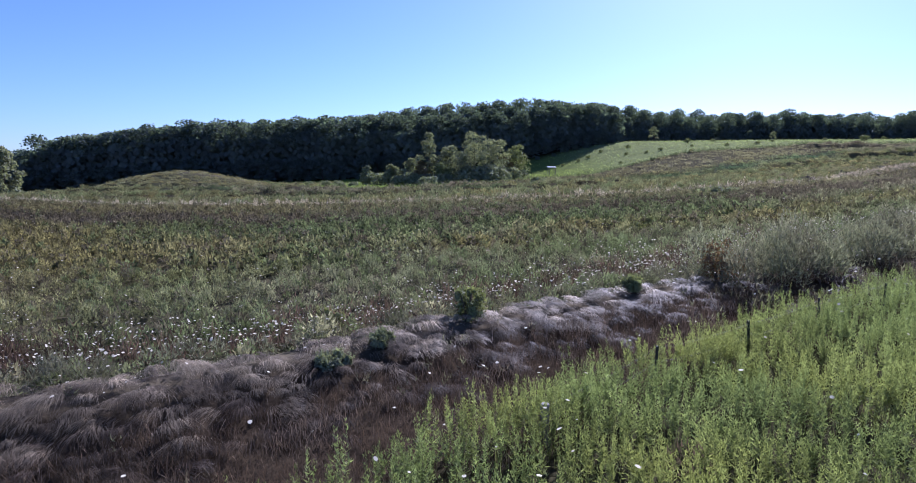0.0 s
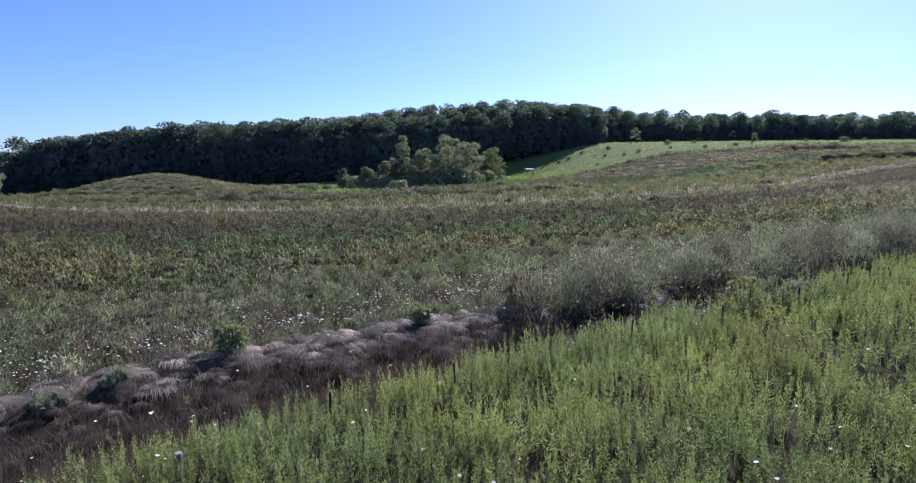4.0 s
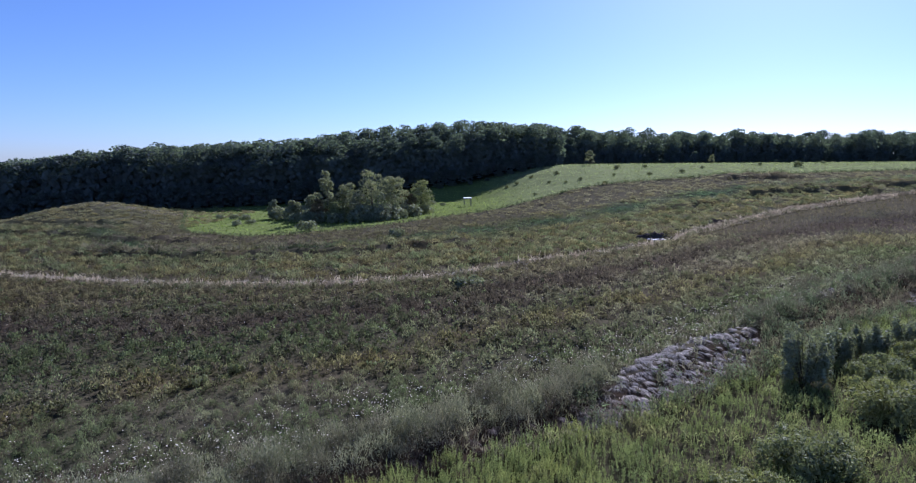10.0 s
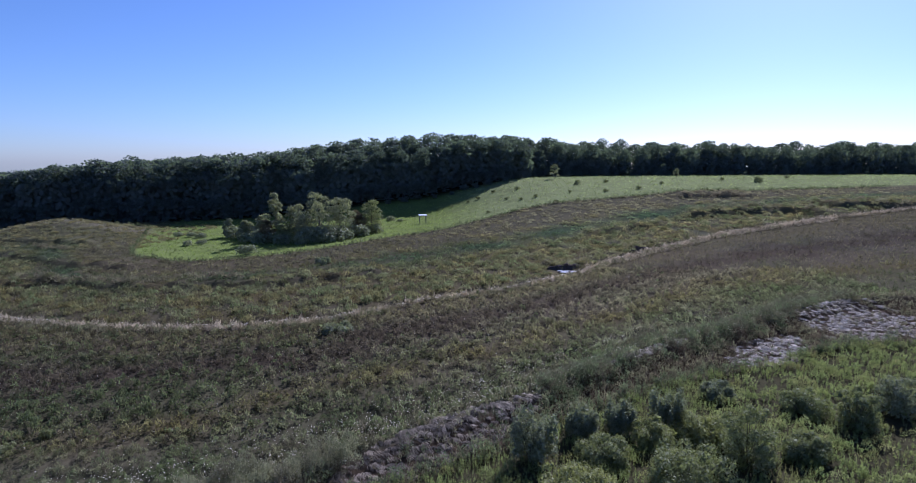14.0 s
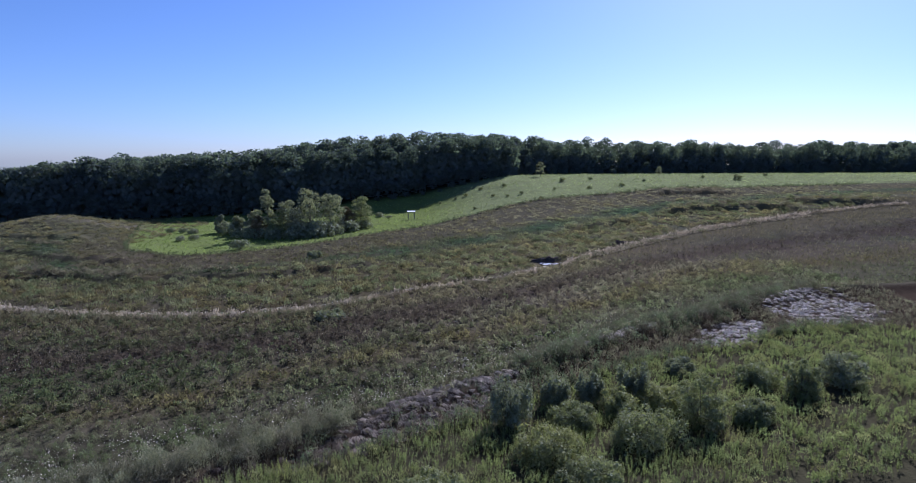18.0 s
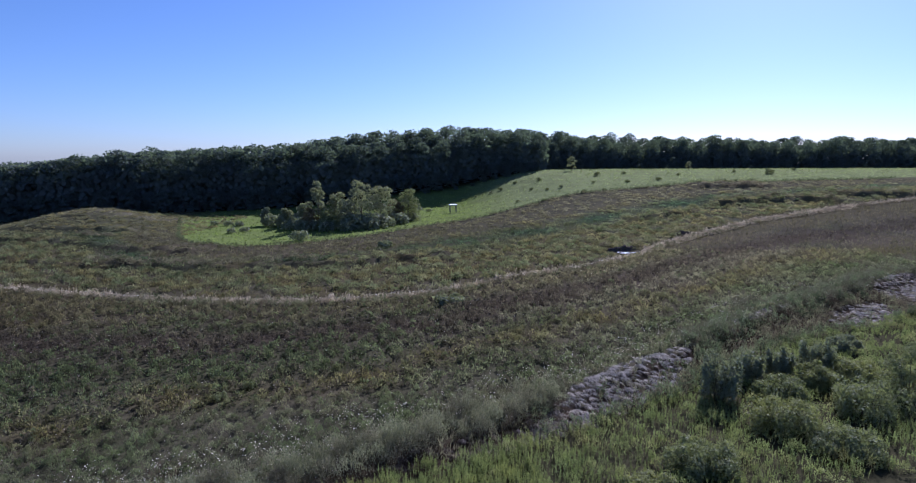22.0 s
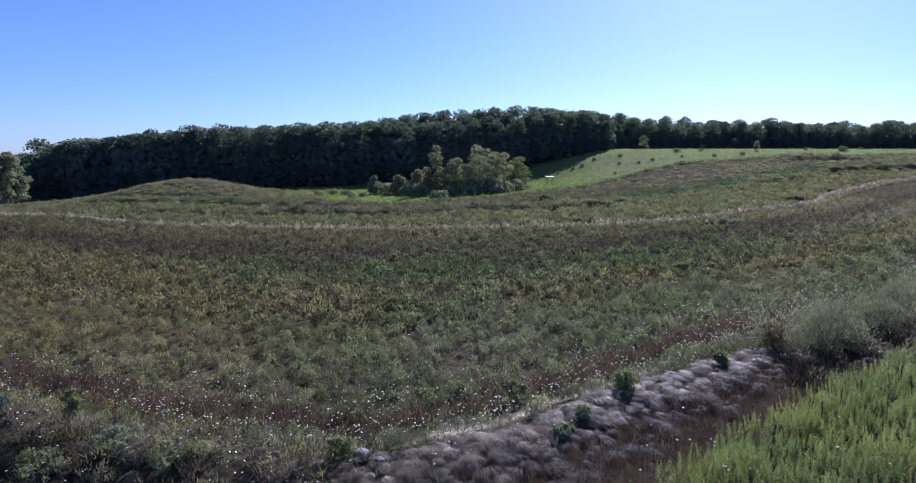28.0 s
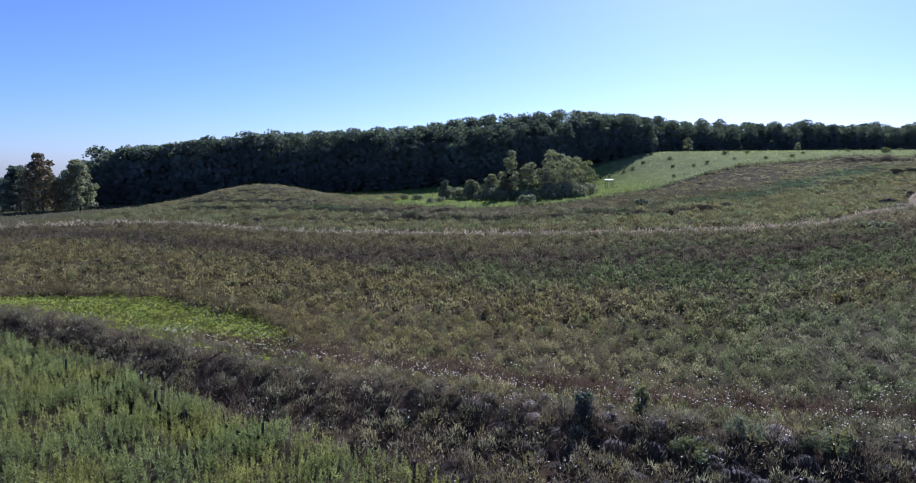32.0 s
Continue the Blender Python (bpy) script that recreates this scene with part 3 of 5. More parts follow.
# Plum tint paints the shade on the bank face into these weeds.
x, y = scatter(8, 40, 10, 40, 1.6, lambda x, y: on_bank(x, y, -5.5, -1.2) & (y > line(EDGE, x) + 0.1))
clumps("bank_weeds", x, y, 0.5, 0.6, 80, 0.17, 0.03, "weeds tinted dark purple as the shade of the bank face", blend(np.repeat((C_PLUM * 0.75)[None], len(x), 0), C_GREY, (rng.random(len(x)) < 0.25) * 0.7))
x, y = scatter(-14, 9, 9, 26, 1.9, lambda x, y: on_bank(x, y, 0.6, 2.6) & (footpath(x, y) < 0.1) & (wob(x, y, 3.3, 0.8) > -0.5))
clumps("tall_weeds", x, y, 0.45, 0.75, 160, 0.13, 0.022, "feathery olive weeds along the crest of the bank", blend(np.repeat(np.array([[0.150, 0.150, 0.098]]), len(x), 0), C_PLUM, 0.2 + 0.5 * wob(x, y, 4.0, 0.7)), mat=M_FEATHER, stiff=0.4)
x, y = scatter(37, 100, 28, 82, 7, lambda x, y: ((on_bank(x, y, -3.2, 2.0) & (((x > 54) & (x < 64)) | ((x > 73) & (x < 78)) | (wob(x, y, 6.3, 1.4) > 0.35))) | (on_bank(x, y, 0.5, 4.0) & (x > 60)) | (np.abs(y - line(EDGE, x)) < 0.9)) & ~(matted(x, y) & (rng.random(len(x)) < np.where(x < 57, 0.74, 0.86))))
weeds("tall_weeds", x, y, 1.0, 20, 0.26, 0.06, "tall feathery grey-green weeds on the bank", low=5, high=80, tint=np.repeat(np.array([[0.10, 0.12, 0.065]]), len(x), 0))
x, y = scatter(-75, -9, 5, 52, 2.6, lambda x, y: (y > line(EDGE, x) - 0.2) & on_bank(x, y, -20, 1.2) & ((x < -22) | (wob(x, y, 3.3, 2.0) > -0.25)))
clumps("bank_weeds", x, y, 0.36, 0.62, 75, 0.17, 0.036, "plum and grey-green weed tufts on the bank face", blend(blend(np.repeat((C_PLUM * 1.15)[None], len(x), 0), C_GREY * 1.1, (rng.random(len(x)) < 0.55) * 0.8), C_OLIVE, (rng.random(len(x)) < 0.25) * 0.8), vary=0.45)
x, y = scatter(-75, -9, 5, 52, 5, lambda x, y: (y > line(EDGE, x) - 0.5) & on_bank(x, y, -20, 1.2) & ((x < -22) | (wob(x, y, 3.3, 2.0) > -0.2)))
weeds("bank_weeds", x, y, 0.5, 9, 0.24, 0.03, "brown grass between the weeds on the bank face", low=20, high=85, tint=blend(np.repeat(np.array([[0.115, 0.090, 0.068]]), len(x), 0), C_GREY, 0.3 + 0.6 * wob(x, y, 3.7, 0.4)))
x, y = scatter(-20, 8, 3, 22, 3.0, lambda x, y: (y > line(EDGE, x) - 0.3) & on_bank(x, y, -9, -0.3) & (wob(x, y, 3.7, 2.4) + 0.5 * wob(x, y, 1.6, 0.4) > 0.3))
weeds("bank_weeds", x, y, 0.42, 12, 0.15, 0.03, "small leafy weeds in the dry grass", tint=blend(np.repeat(C_GREY[None], len(x), 0), C_PLUM * 1.2, (rng.random(len(x)) < 0.5) * 0.9))
x, y = scatter(30, 115, 22, 92, 4, lambda x, y: (y > line(EDGE, x) - 1.2) & (y < line(CREST, x) + 6) & ((wob(x, y, 3.1, 0.9) > -0.7) | (y < line(EDGE, x) + 1.4) | (y > line(CREST, x) + 0.5)) & ~(matted(x, y) & (rng.random(len(x)) < np.where(x < 57, 0.74, 0.86))))
weeds("bank_weeds", x, y, 0.6, 11, 0.34, 0.07, "grey-green weeds growing through the dry grass", low=25, high=85, cell=1.2, tint=blend(np.repeat(C_GREY[None], len(x), 0), C_PLUM, 0.4 + 0.6 * wob(x, y, 5.0, 0.7)))
# Dark plum band coloured in as the shadowed lower face of the far bank.
x, y = scatter(38, 104, 24, 72, 0.9, lambda x, y: (y > line(EDGE, x) - 0.4) & ((y < line(EDGE, x) + 2.4) | (x < 92)) & (y < line(CREST, x) - 0.5) & ~matted(x, y))
clumps("bank_weeds", x, y, 0.6, 0.85, 80, 0.22, 0.05, "weeds tinted dark purple as the shade at the foot of the bank", blend(np.repeat((C_PLUM * 0.8)[None], len(x), 0), C_GREY, (rng.random(len(x)) < 0.3) * 0.8))
x, y = scatter(54, 104, 40, 90, 0.8, lambda x, y: on_bank(x, y, -1.2, 3.4 + 2.5 * (x > 68)) & ~matted(x, y))
clumps("tall_weeds", x, y, 0.9, 1.35, 150, 0.22, 0.055, "tall feathery grey-green weeds in mounds on the bank", blend(np.repeat(np.array([[0.150, 0.158, 0.100]]), len(x), 0), C_PLUM, 0.2 + 0.4 * rng.random(len(x))), mat=M_FEATHER)
# dark clumps and brown docks of the meadow
x, y = scatter(-44, 46, 10, 40, 3.0, lambda x, y: in_field(x, y) & (y < line(CREST, x) + 17) & (lime_patch(x, y) < 0.3) & ~((x < 13) & (np.abs(y - line(CREST, x) - 4.0 + 0.6 * wob(x, y, 9, 0.2)) < 1.1)) & (wob(x, y, 3.3, 3.7) + 0.8 * wob(x, y, 1.5, 0.4) > -0.55))
clumps("meadow_clumps", x, y, 0.27, 0.66, 84, 0.12, 0.042, "bushy green and brown weed tufts in the meadow", mixed(x, y) * 1.18, vary=0.34, stiff=0.55)
x, y = scatter(-90, 115, 10, 110, 1.7, lambda x, y: in_field(x, y) & ((y >= line(CREST, x) + 17) | (y >= 40) | (x < -43) | (x > 45)) & (lime_patch(x, y) < 0.3) & (wob(x, y, 4.3, 3.7) + 0.8 * wob(x, y, 2.1, 0.4) > -0.5) & (x > -34 - 0.8 * y) & (x < 56 + 0.8 * y))
clumps("meadow_clumps", x, y, 0.36, 0.78, 32, 0.2, 0.13, "bushy green and brown weed tufts in the meadow", mixed(x, y, 0.16) * 1.03, vary=0.4, stiff=0.65)
x, y = scatter(-46, 14, 10, 34, 22, lambda x, y: (np.abs(y - line(CREST, x) - 4.0 + 0.6 * wob(x, y, 9, 0.2)) < 1.2) & ((np.abs(x + 2.5) > 5.5) | (y > line(CREST, x) + 3.2)))
k = footpath(x, y) < 0.2
x, y = x[k], y[k]
weeds("brown_docks", x, y, 0.75, 10, 0.2, 0.035, "dark reddish brown dock stalks behind the bank", low=40, high=88, tint=np.repeat(np.array([[0.082, 0.055, 0.044]]), len(x), 0))
# pale tall grass along the stream, and leafy scrub on the slope beyond it
x, y = scatter(-130, 190, 60, 190, 13, lambda x, y: (np.abs(y - line(STREAM, x) + 0.9) < 0.85 + 0.35 * wob(x, y, 7, 0.3)) & (np.abs(x - 65.5) > 2.8))
weeds("stream_grass", x, y, 0.7, 8, 0.4, 0.06, "tall pale grass along the stream", low=55, high=88, mat=M_STRAW, tint=blend(np.repeat((C_TAN * 1.7)[None], len(x), 0), C_BROWN, sstep((wob(x, y, 14, 2.6) - 0.35) * 2)))
x, y = scatter(62, 150, 98, 172, 9, lambda x, y: (np.abs(y - line(STREAM, x) + 2.2) < 1.5 + 0.5 * wob(x, y, 9, 0.3)) & (np.abs(x - 65.5) > 2.8))
weeds("stream_grass", x, y, 0.45, 7, 0.34, 0.07, "short bleached grass beside the stream", low=30, high=80, mat=M_STRAW, tint=blend(np.repeat((C_TAN * 1.75)[None], len(x), 0), C_BROWN, 0.2 + 0.3 * wob(x, y, 6, 2.6)))
x, y = scatter(-110, 190, 70, 190, 0.4, lambda x, y: past_stream(x, y) & (y - line(STREAM, x) > 2.5) & ((y - line(STREAM, x)) < 0.42 * (line(GLADE, x) - line(STREAM, x))) & (wob(x, y, 8.1, 0.7) + 0.8 * wob(x, y, 3.6, 1.7) > -0.25))
clumps("slope_scrub", x, y, 0.8, 0.95, 48, 0.38, 0.14, "leafy pale green scrub on the slope beyond the stream", blend(blend(np.repeat(np.array([[0.150, 0.156, 0.085]]), len(x), 0), C_OLIVE * 0.95, 0.3 + 0.6 * wob(x, y, 12, 0.1)), C_GREEN * 1.1, (rng.random(len(x)) < 0.25) * 0.8))
x, y = scatter(-130, 190, 75, 225, 0.16, lambda x, y: past_stream(x, y) & (y - line(STREAM, x) > 2.5))
clumps("slope_scrub", x, y, 0.75, 0.5, 32, 0.38, 0.15, "low brownish tufts on the slope beyond the stream", species(x, y))
x, y = scatter(-115, -40, 150, 205, 0.3, lambda x, y: (y < 206) & (wob(x, y, 9, 0.4) > -0.1))
clumps("slope_scrub", x, y, 0.8, 0.55, 45, 0.4, 0.14, "olive scrub over the low mound", blend(np.repeat(C_OLIVE[None], len(x), 0), C_GREY, rng.random(len(x))))
x, y = scatter(-130, 130, 60, 190, 1.0, lambda x, y: (np.abs(y - line(STREAM, x) + 2.6) < 1.1) & (wob(x, y, 16, 0.3) > -0.2))
clumps("stream_bushes", x, y, 0.6, 0.9, 45, 0.3, 0.07, "brown-green bushy weeds beside the stream", blend(np.repeat(C_BROWN[None], len(x), 0), C_GREEN, rng.random(len(x)) * 0.7))
# Scrub rows whose dark plum tint stands for the shadow under each terrace lip.
for k, pts in enumerate((((117, 196), (128, 197.5), (140, 196.5)), ((112, 172), (132, 178), (152, 173)), ((156, 184), (168, 185), (182, 182)), ((62, 113.5), (72, 118)), ((82, 132), (95, 139)), ((-72, 152), (-60, 147), (-48, 146)), ((-40, 108), (-20, 103), (5, 104)))):
    ax = rng.uniform(pts[0][0], pts[-1][0], int(1.6 * (pts[-1][0] - pts[0][0])))
    ay = line(pts, ax) + rng.normal(0, 0.8, len(ax))
    clumps("terrace_scrub", ax, ay, 0.9, 1.15, 70, 0.36, 0.11, "grey-green scrub along a terrace edge, tinted plum as its shadow", blend(np.repeat((C_PLUM * 1.2)[None], len(ax), 0), C_GREY * 1.2, rng.random(len(ax)) * (0.9 if k else 0.3)))
x, y = scatter(-80, 200, 120, 225, 3.0, lambda x, y: np.abs(y - line(GLADE, x) + 0.8) < 1.0)
weeds("glade_fringe", x, y, 0.7, 10, 0.4, 0.12, "dark fringe of weeds round the glade", tint=np.repeat(C_GREEN[None], len(x), 0))



# ---- goldenrod stand ----
def stalks(name, x, y, height, count, length, width, label, tint):
    n = len(x)
    pull = max(1, n // 8)
    own = rng.integers(0, pull, n)
    keen = rng.random(n) < 0.7
    gap = rng.normal(0, 0.2 + 0.9 * length, (n, 2))
    x, y = np.where(keen, x[own] + gap[:, 0], x), np.where(keen, y[own] + gap[:, 1], y)
    fall = np.where(keen, 1.16 - 0.55 * np.clip(np.hypot(gap[:, 0], gap[:, 1]) / (0.5 + 2 * length), 0, 1), 0.82)
    mood = np.where(keen, rng.uniform(0.8, 1.2, n)[own], 0.9)
    h = fall * height * rng.uniform(0.8, 1.12, n) * (1 + 0.16 * wob(x, y, 3.3, 0.2) + 0.2 * wob(x, y, 1.1, 0.5))
    root = np.column_stack([x, y, land(x, y)])
    lean = rng.normal(0, 0.13, (n, 2))
    r = np.repeat(np.arange(n), count)
    m = len(r)
    u = np.tile(np.linspace(0.4, 1.0, count) ** 0.9, n) + rng.uniform(-0.03, 0.03, m)
    base = root[r] + np.column_stack([lean[r] * (u * h[r])[:, None] + rng.normal(0, 0.012 + 0.08 * length, (m, 2)), u * h[r]])
    a = np.tile(np.arange(count) * 2.4, n) + rng.uniform(0, 6.28, n)[r]
    e = np.radians(18 + 50 * u ** 2 + rng.uniform(-14, 14, m))
    axis = np.column_stack([np.cos(a) * np.cos(e), np.sin(a) * np.cos(e), np.sin(e)])
    size = (1.65 - 1.1 * u) * rng.uniform(0.8, 1.2, m)
    v, f = blades(base, axis, length * size, width * size)
    col = blend(np.repeat(C_ROD[None], n, 0), tint, 0.35 + 0.6 * wob(x, y, 7.0, 1.1)) * rng.uniform(0.8, 1.2, (n, 1)) * mood[:, None]
    col = blend(col, np.array((0.205, 0.170, 0.085)), 0.75 * sstep(1.4 * wob(x, y, 8.3, 4.1) + 0.5 * wob(x, y, 2.2, 0.9) - 0.45) * (x > 12))
    shade = np.repeat(col[r] * rng.uniform(0.8, 1.2, (m, 1)), 3, 0)
    sv, sf = blades(root, unit(np.column_stack([lean, np.ones(n)])), h * 1.02, np.full(n, width * 0.5))
    v, f, shade = np.concatenate([v, sv]), np.concatenate([f, sf + len(v)]), np.concatenate([shade, np.repeat(col * 0.6, 3, 0)])
    return tagged(link_mesh(name, v, f, M_GOLDENROD, shade), label, "plants", kind="stuff")


def outside(x, y, lo, hi, ymin):
    g = line(EDGE, x) - y + 0.5 * wob(x, y, 2.7, 0.6)
    return (g > lo) & (g < hi) & (y > ymin)


x, y = scatter(-9, 15, 2, 20, 36, lambda x, y: outside(x, y, -0.3, 14, 2) & (y > 2.2 + 0.32 * x))
stalks("goldenrod", x, y, 1.02, 44, 0.082, 0.022, "dense stand of leafy green goldenrod stalks", np.array((0.238, 0.240, 0.084)))
x, y = scatter(15, 37, 6, 32, 22, lambda x, y: outside(x, y, -0.5, 15, 2) & (y > 2.2 + 0.32 * x))
stalks("goldenrod", x, y, 1.0, 28, 0.10, 0.034, "dense stand of leafy green goldenrod stalks", np.array((0.238, 0.240, 0.084)))
x, y = scatter(-64, -22, 7, 34, 17, lambda x, y: outside(x, y, -0.6, 18, 5))
stalks("goldenrod", x, y, 1.0, 20, 0.14, 0.046, "dense stand of leafy green goldenrod stalks", np.array((0.245, 0.228, 0.07)))
x, y = scatter(30, 72, 12, 54, 13, lambda x, y: outside(x, y, 0.0, 30, 12) & (y > 0.3 * x + 8))
stalks("goldenrod", x, y, 0.85, 18, 0.115, 0.038, "green goldenrod and tall grass below the bank", np.array((0.20, 0.215, 0.085)))
x, y = scatter(72, 118, 20, 68, 6, lambda x, y: outside(x, y, 0.0, 34, 12) & (y > 0.3 * x + 6))
stalks("goldenrod", x, y, 0.8, 14, 0.2, 0.06, "green goldenrod and tall grass below the bank", np.array((0.20, 0.215, 0.085)))


x, y = scatter(-2, 34, 6, 30, 0.06, lambda x, y: outside(x, y, 1.0, 12, 5) & (y > 4 + 0.32 * x))
clumps("brown_docks", x, y, 0.4, 0.85, 130, 0.12, 0.03, "dark brown withered plants among the goldenrod", np.repeat(np.array([[0.085, 0.062, 0.045]]), len(x), 0))
x, y = scatter(34, 100, 16, 66, 0.25, lambda x, y: outside(x, y, 0.5, 30, 12) & (y > 0.3 * x + 6))
clumps("goldenrod_tufts", x, y, 0.7, 0.95, 150, 0.14, 0.05, "rounded tufts of green and yellowish goldenrod", blend(np.repeat((C_ROD * 0.95)[None], len(x), 0), np.array((0.21, 0.19, 0.08)), rng.random(len(x)) * 0.7))


# ---- white flower heads ----
def umbels(name, x, y, lift, size, label):
    n = len(x)
    z = land(x, y) + lift * rng.uniform(0.7, 1.2, n)
    a = np.linspace(0, 2 * np.pi, 7)[:-1]
    rad = size * rng.uniform(0.5, 1.2, n)
    tilt = rng.normal(0, 0.3, (n, 2))
    ring = np.stack([x[:, None] + rad[:, None] * np.cos(a), y[:, None] + rad[:, None] * np.sin(a), z[:, None] + rad[:, None] * (tilt[:, :1] * np.cos(a) + tilt[:, 1:] * np.sin(a))], 2)
    o = (np.arange(n) * 6)[:, None]
    f = np.concatenate([o + np.array([[0, 1, 2, 3]]), o + np.array([[0, 3, 4, 5]])])
    return tagged(link_mesh(name, ring.reshape(-1, 3), f, M_FLOWER), label, "flowers", kind="stuff")


x, y = scatter(-60, 110, 8, 80, 5.5, lambda x, y: (y > line(CREST, x) - 1.5) & (y - line(CREST, x) < 9 + 3 * wob(x, y, 21, 0.5)) & (wob(x, y, 9, 3.3) + 0.5 * wob(x, y, 3, 1.3) > 0.0 + 0.05 * (y - line(CREST, x)) - 0.6 * (x > 6)))
umbels("wild_carrot_flowers", x, y, 0.74, 0.031, "white flower heads of wild carrot in the grass")
x, y = scatter(-48, 14, 8, 34, 8.0, lambda x, y: (np.abs(y - line(CREST, x) - 3.4) < 2.6 + wob(x, y, 6, 0.2)) & (wob(x, y, 5.1, 1.9) > -0.35))
umbels("wild_carrot_flowers", x, y, 0.8, 0.033, "white flower heads of wild carrot behind the bank")
x, y = scatter(-66, -12, 6, 40, 2.6, lambda x, y: (y > line(EDGE, x)) & (y < line(CREST, x)) & (wob(x, y, 4.4, 0.9) > 0.0))
umbels("wild_carrot_flowers", x, y, 0.7, 0.033, "white flower heads of wild carrot on the bank face")
x, y = scatter(-80, 110, 20, 100, 0.3, in_field)
umbels("wild_carrot_flowers", x, y, 0.6, 0.038, "scattered white flower heads in the meadow")
x, y = scatter(-100, 100, 65, 135, 5.0, lambda x, y: (np.abs(y - line(STREAM, x) + 0.6) < 0.8) & (wob(x, y, 19, 0.8) > -0.3))
umbels("stream_flowers", x, y, 0.7, 0.09, "pale flower heads along the stream")
x, y = scatter(-6, 20, 5, 26, 0.5, lambda x, y: outside(x, y, -2.5, 12, 5))
umbels("wild_carrot_flowers", x, y, 1.15, 0.035, "few white flower heads among the goldenrod")


x, y = scatter(6, 75, 15, 75, 7.0, lambda x, y: on_bank(x, y, 1.0, 7.5) & (wob(x, y, 7, 2.3) + 0.6 * wob(x, y, 2.6, 1.3) > -0.05))
umbels("wild_carrot_flowers", x, y, 1.0, 0.042, "white flower heads of wild carrot behind the tall weeds")


# ---- trees and shrubs ----
def tubes(paths, sides=6):
    """Tapered limbs: each path is a list of (x, y, z, radius)."""
    bm = bmesh.new()
    for path in paths:
        rings = []
        for x, y, z, r in path:
            rings.append([bm.verts.new((x + r * math.cos(k * 6.2832 / sides), y + r * math.sin(k * 6.2832 / sides), z)) for k in range(sides)])
        for a, b in zip(rings, rings[1:]):
            for k in range(sides):
                bm.faces.new((a[k], a[(k + 1) % sides], b[(k + 1) % sides], b[k]))
        bm.faces.new(rings[-1])
    return bm


def lobes_tree(height, spread, low, count, rand):
    """Centres and radii of the leafy masses of a broad crown: a wide dome of billows over a leafy skirt."""
    out = []
    for i in range(count):
        u = (i + 0.5) / count
        z = height * (low + (0.88 - low) * u ** 0.85)
        w = spread * (1.0 - 0.72 * max(0.0, (u - 0.45) / 0.55) ** 2) * (0.82 + 0.18 * min(1.0, u / 0.3))
        a = i * 2.4 + rand.uniform(-0.5, 0.5)
        r = spread * rand.uniform(0.24, 0.4)
        d = max(0.0, w - r * 0.6) * rand.uniform(0.7, 1.0)
        out.append((d * math.cos(a), d * math.sin(a), z + rand.uniform(-0.03, 0.03) * height, r))
    return out


def limb_lobes(height, spread, low, count, rand):
    """Leafy heads on the ends of spreading limbs, with open gaps between them."""
    out = []
    for i in range(count):
        u = (i + 0.5) / count
        a = i * 2.4 + rand.uniform(-0.6, 0.6)
        z = height * (low + 0.06 + (0.84 - low) * u) * rand.uniform(0.92, 1.04)
        d = spread * rand.uniform(0.35, 0.95) * (1.05 - 0.75 * u * u)
        r = (0.5 + 0.24 * spread) * rand.uniform(0.8, 1.2) * (1.1 - 0.3 * u)
        out.append((d * math.cos(a), d * math.sin(a), min(z, height - r * 0.9), r))
        out.append((d * math.cos(a) * 0.9 + rand.uniform(-0.3, 0.3) * r, d * math.sin(a) * 0.9, max(0.3, min(z, height - r) - 1.1 * r), r * 0.8))
    return out


def crown_arrays(lobes, cards, size, flat=0.8, loose=0.45):
    """Leaf sprays lying over the outside of the lobes."""
    w = np.array([l[3] ** 2 * (0.5 + l[2] / max(q[2] for q in lobes)) for l in lobes])
    pick = rng.choice(len(lobes), cards, p=w / w.sum())
    c = np.array(lobes)[pick]
    d = unit(rng.normal(size=(cards, 3)))
    d[:, 2] = np.where(d[:, 2] < -0.3, -d[:, 2], d[:, 2])
    bump = 1 + 0.1 * np.sin(7 * d[:, 0] + pick) * np.sin(6 * d[:, 1] + 2 * pick) * np.sin(5 * d[:, 2])
    rad = c[:, 3] * rng.uniform(0.7, 1.05, cards) ** 0.6 * bump
    base = c[:, :3] + d * rad[:, None] * np.array([[1, 1, flat]])
    axis = unit(np.cross(d, rng.normal(size=(cards, 3))) + rng.normal(0, loose, (cards, 3)))
    return leaves(base, axis, size * rng.uniform(0.6, 1.4, cards), size * 0.9 * rng.uniform(0.6, 1.3, cards), d + rng.normal(0, loose, (cards, 3)))


def twig_arrays(lobes, twigs, per, reach, size):
    """Leafy twig ends that stand out of a shrub's lobes."""
    pick = rng.integers(0, len(lobes), twigs)
    c = np.array(lobes)[pick]
    d = unit(rng.normal(size=(twigs, 3)) + np.array([[0, 0, 0.5]]))
    d[:, 2] = np.abs(d[:, 2])
    foot = c[:, :3] + d * (c[:, 3] * 0.75)[:, None]
    way = unit(d * 0.6 + np.array([[0, 0, 0.8]]) + rng.normal(0, 0.2, (twigs, 3)))
    r = np.repeat(np.arange(twigs), per)
    u = rng.random(len(r))
    base = foot[r] + way[r] * (u * reach * rng.uniform(0.5, 1.3, twigs)[r])[:, None]
    axis = unit(way[r] * 0.5 + rng.normal(0, 0.55, (len(r), 3)))
    k = size * rng.uniform(0.6, 1.2, len(r)) * (1.15 - 0.6 * u)
    return leaves(base, axis, k, k * 0.42)


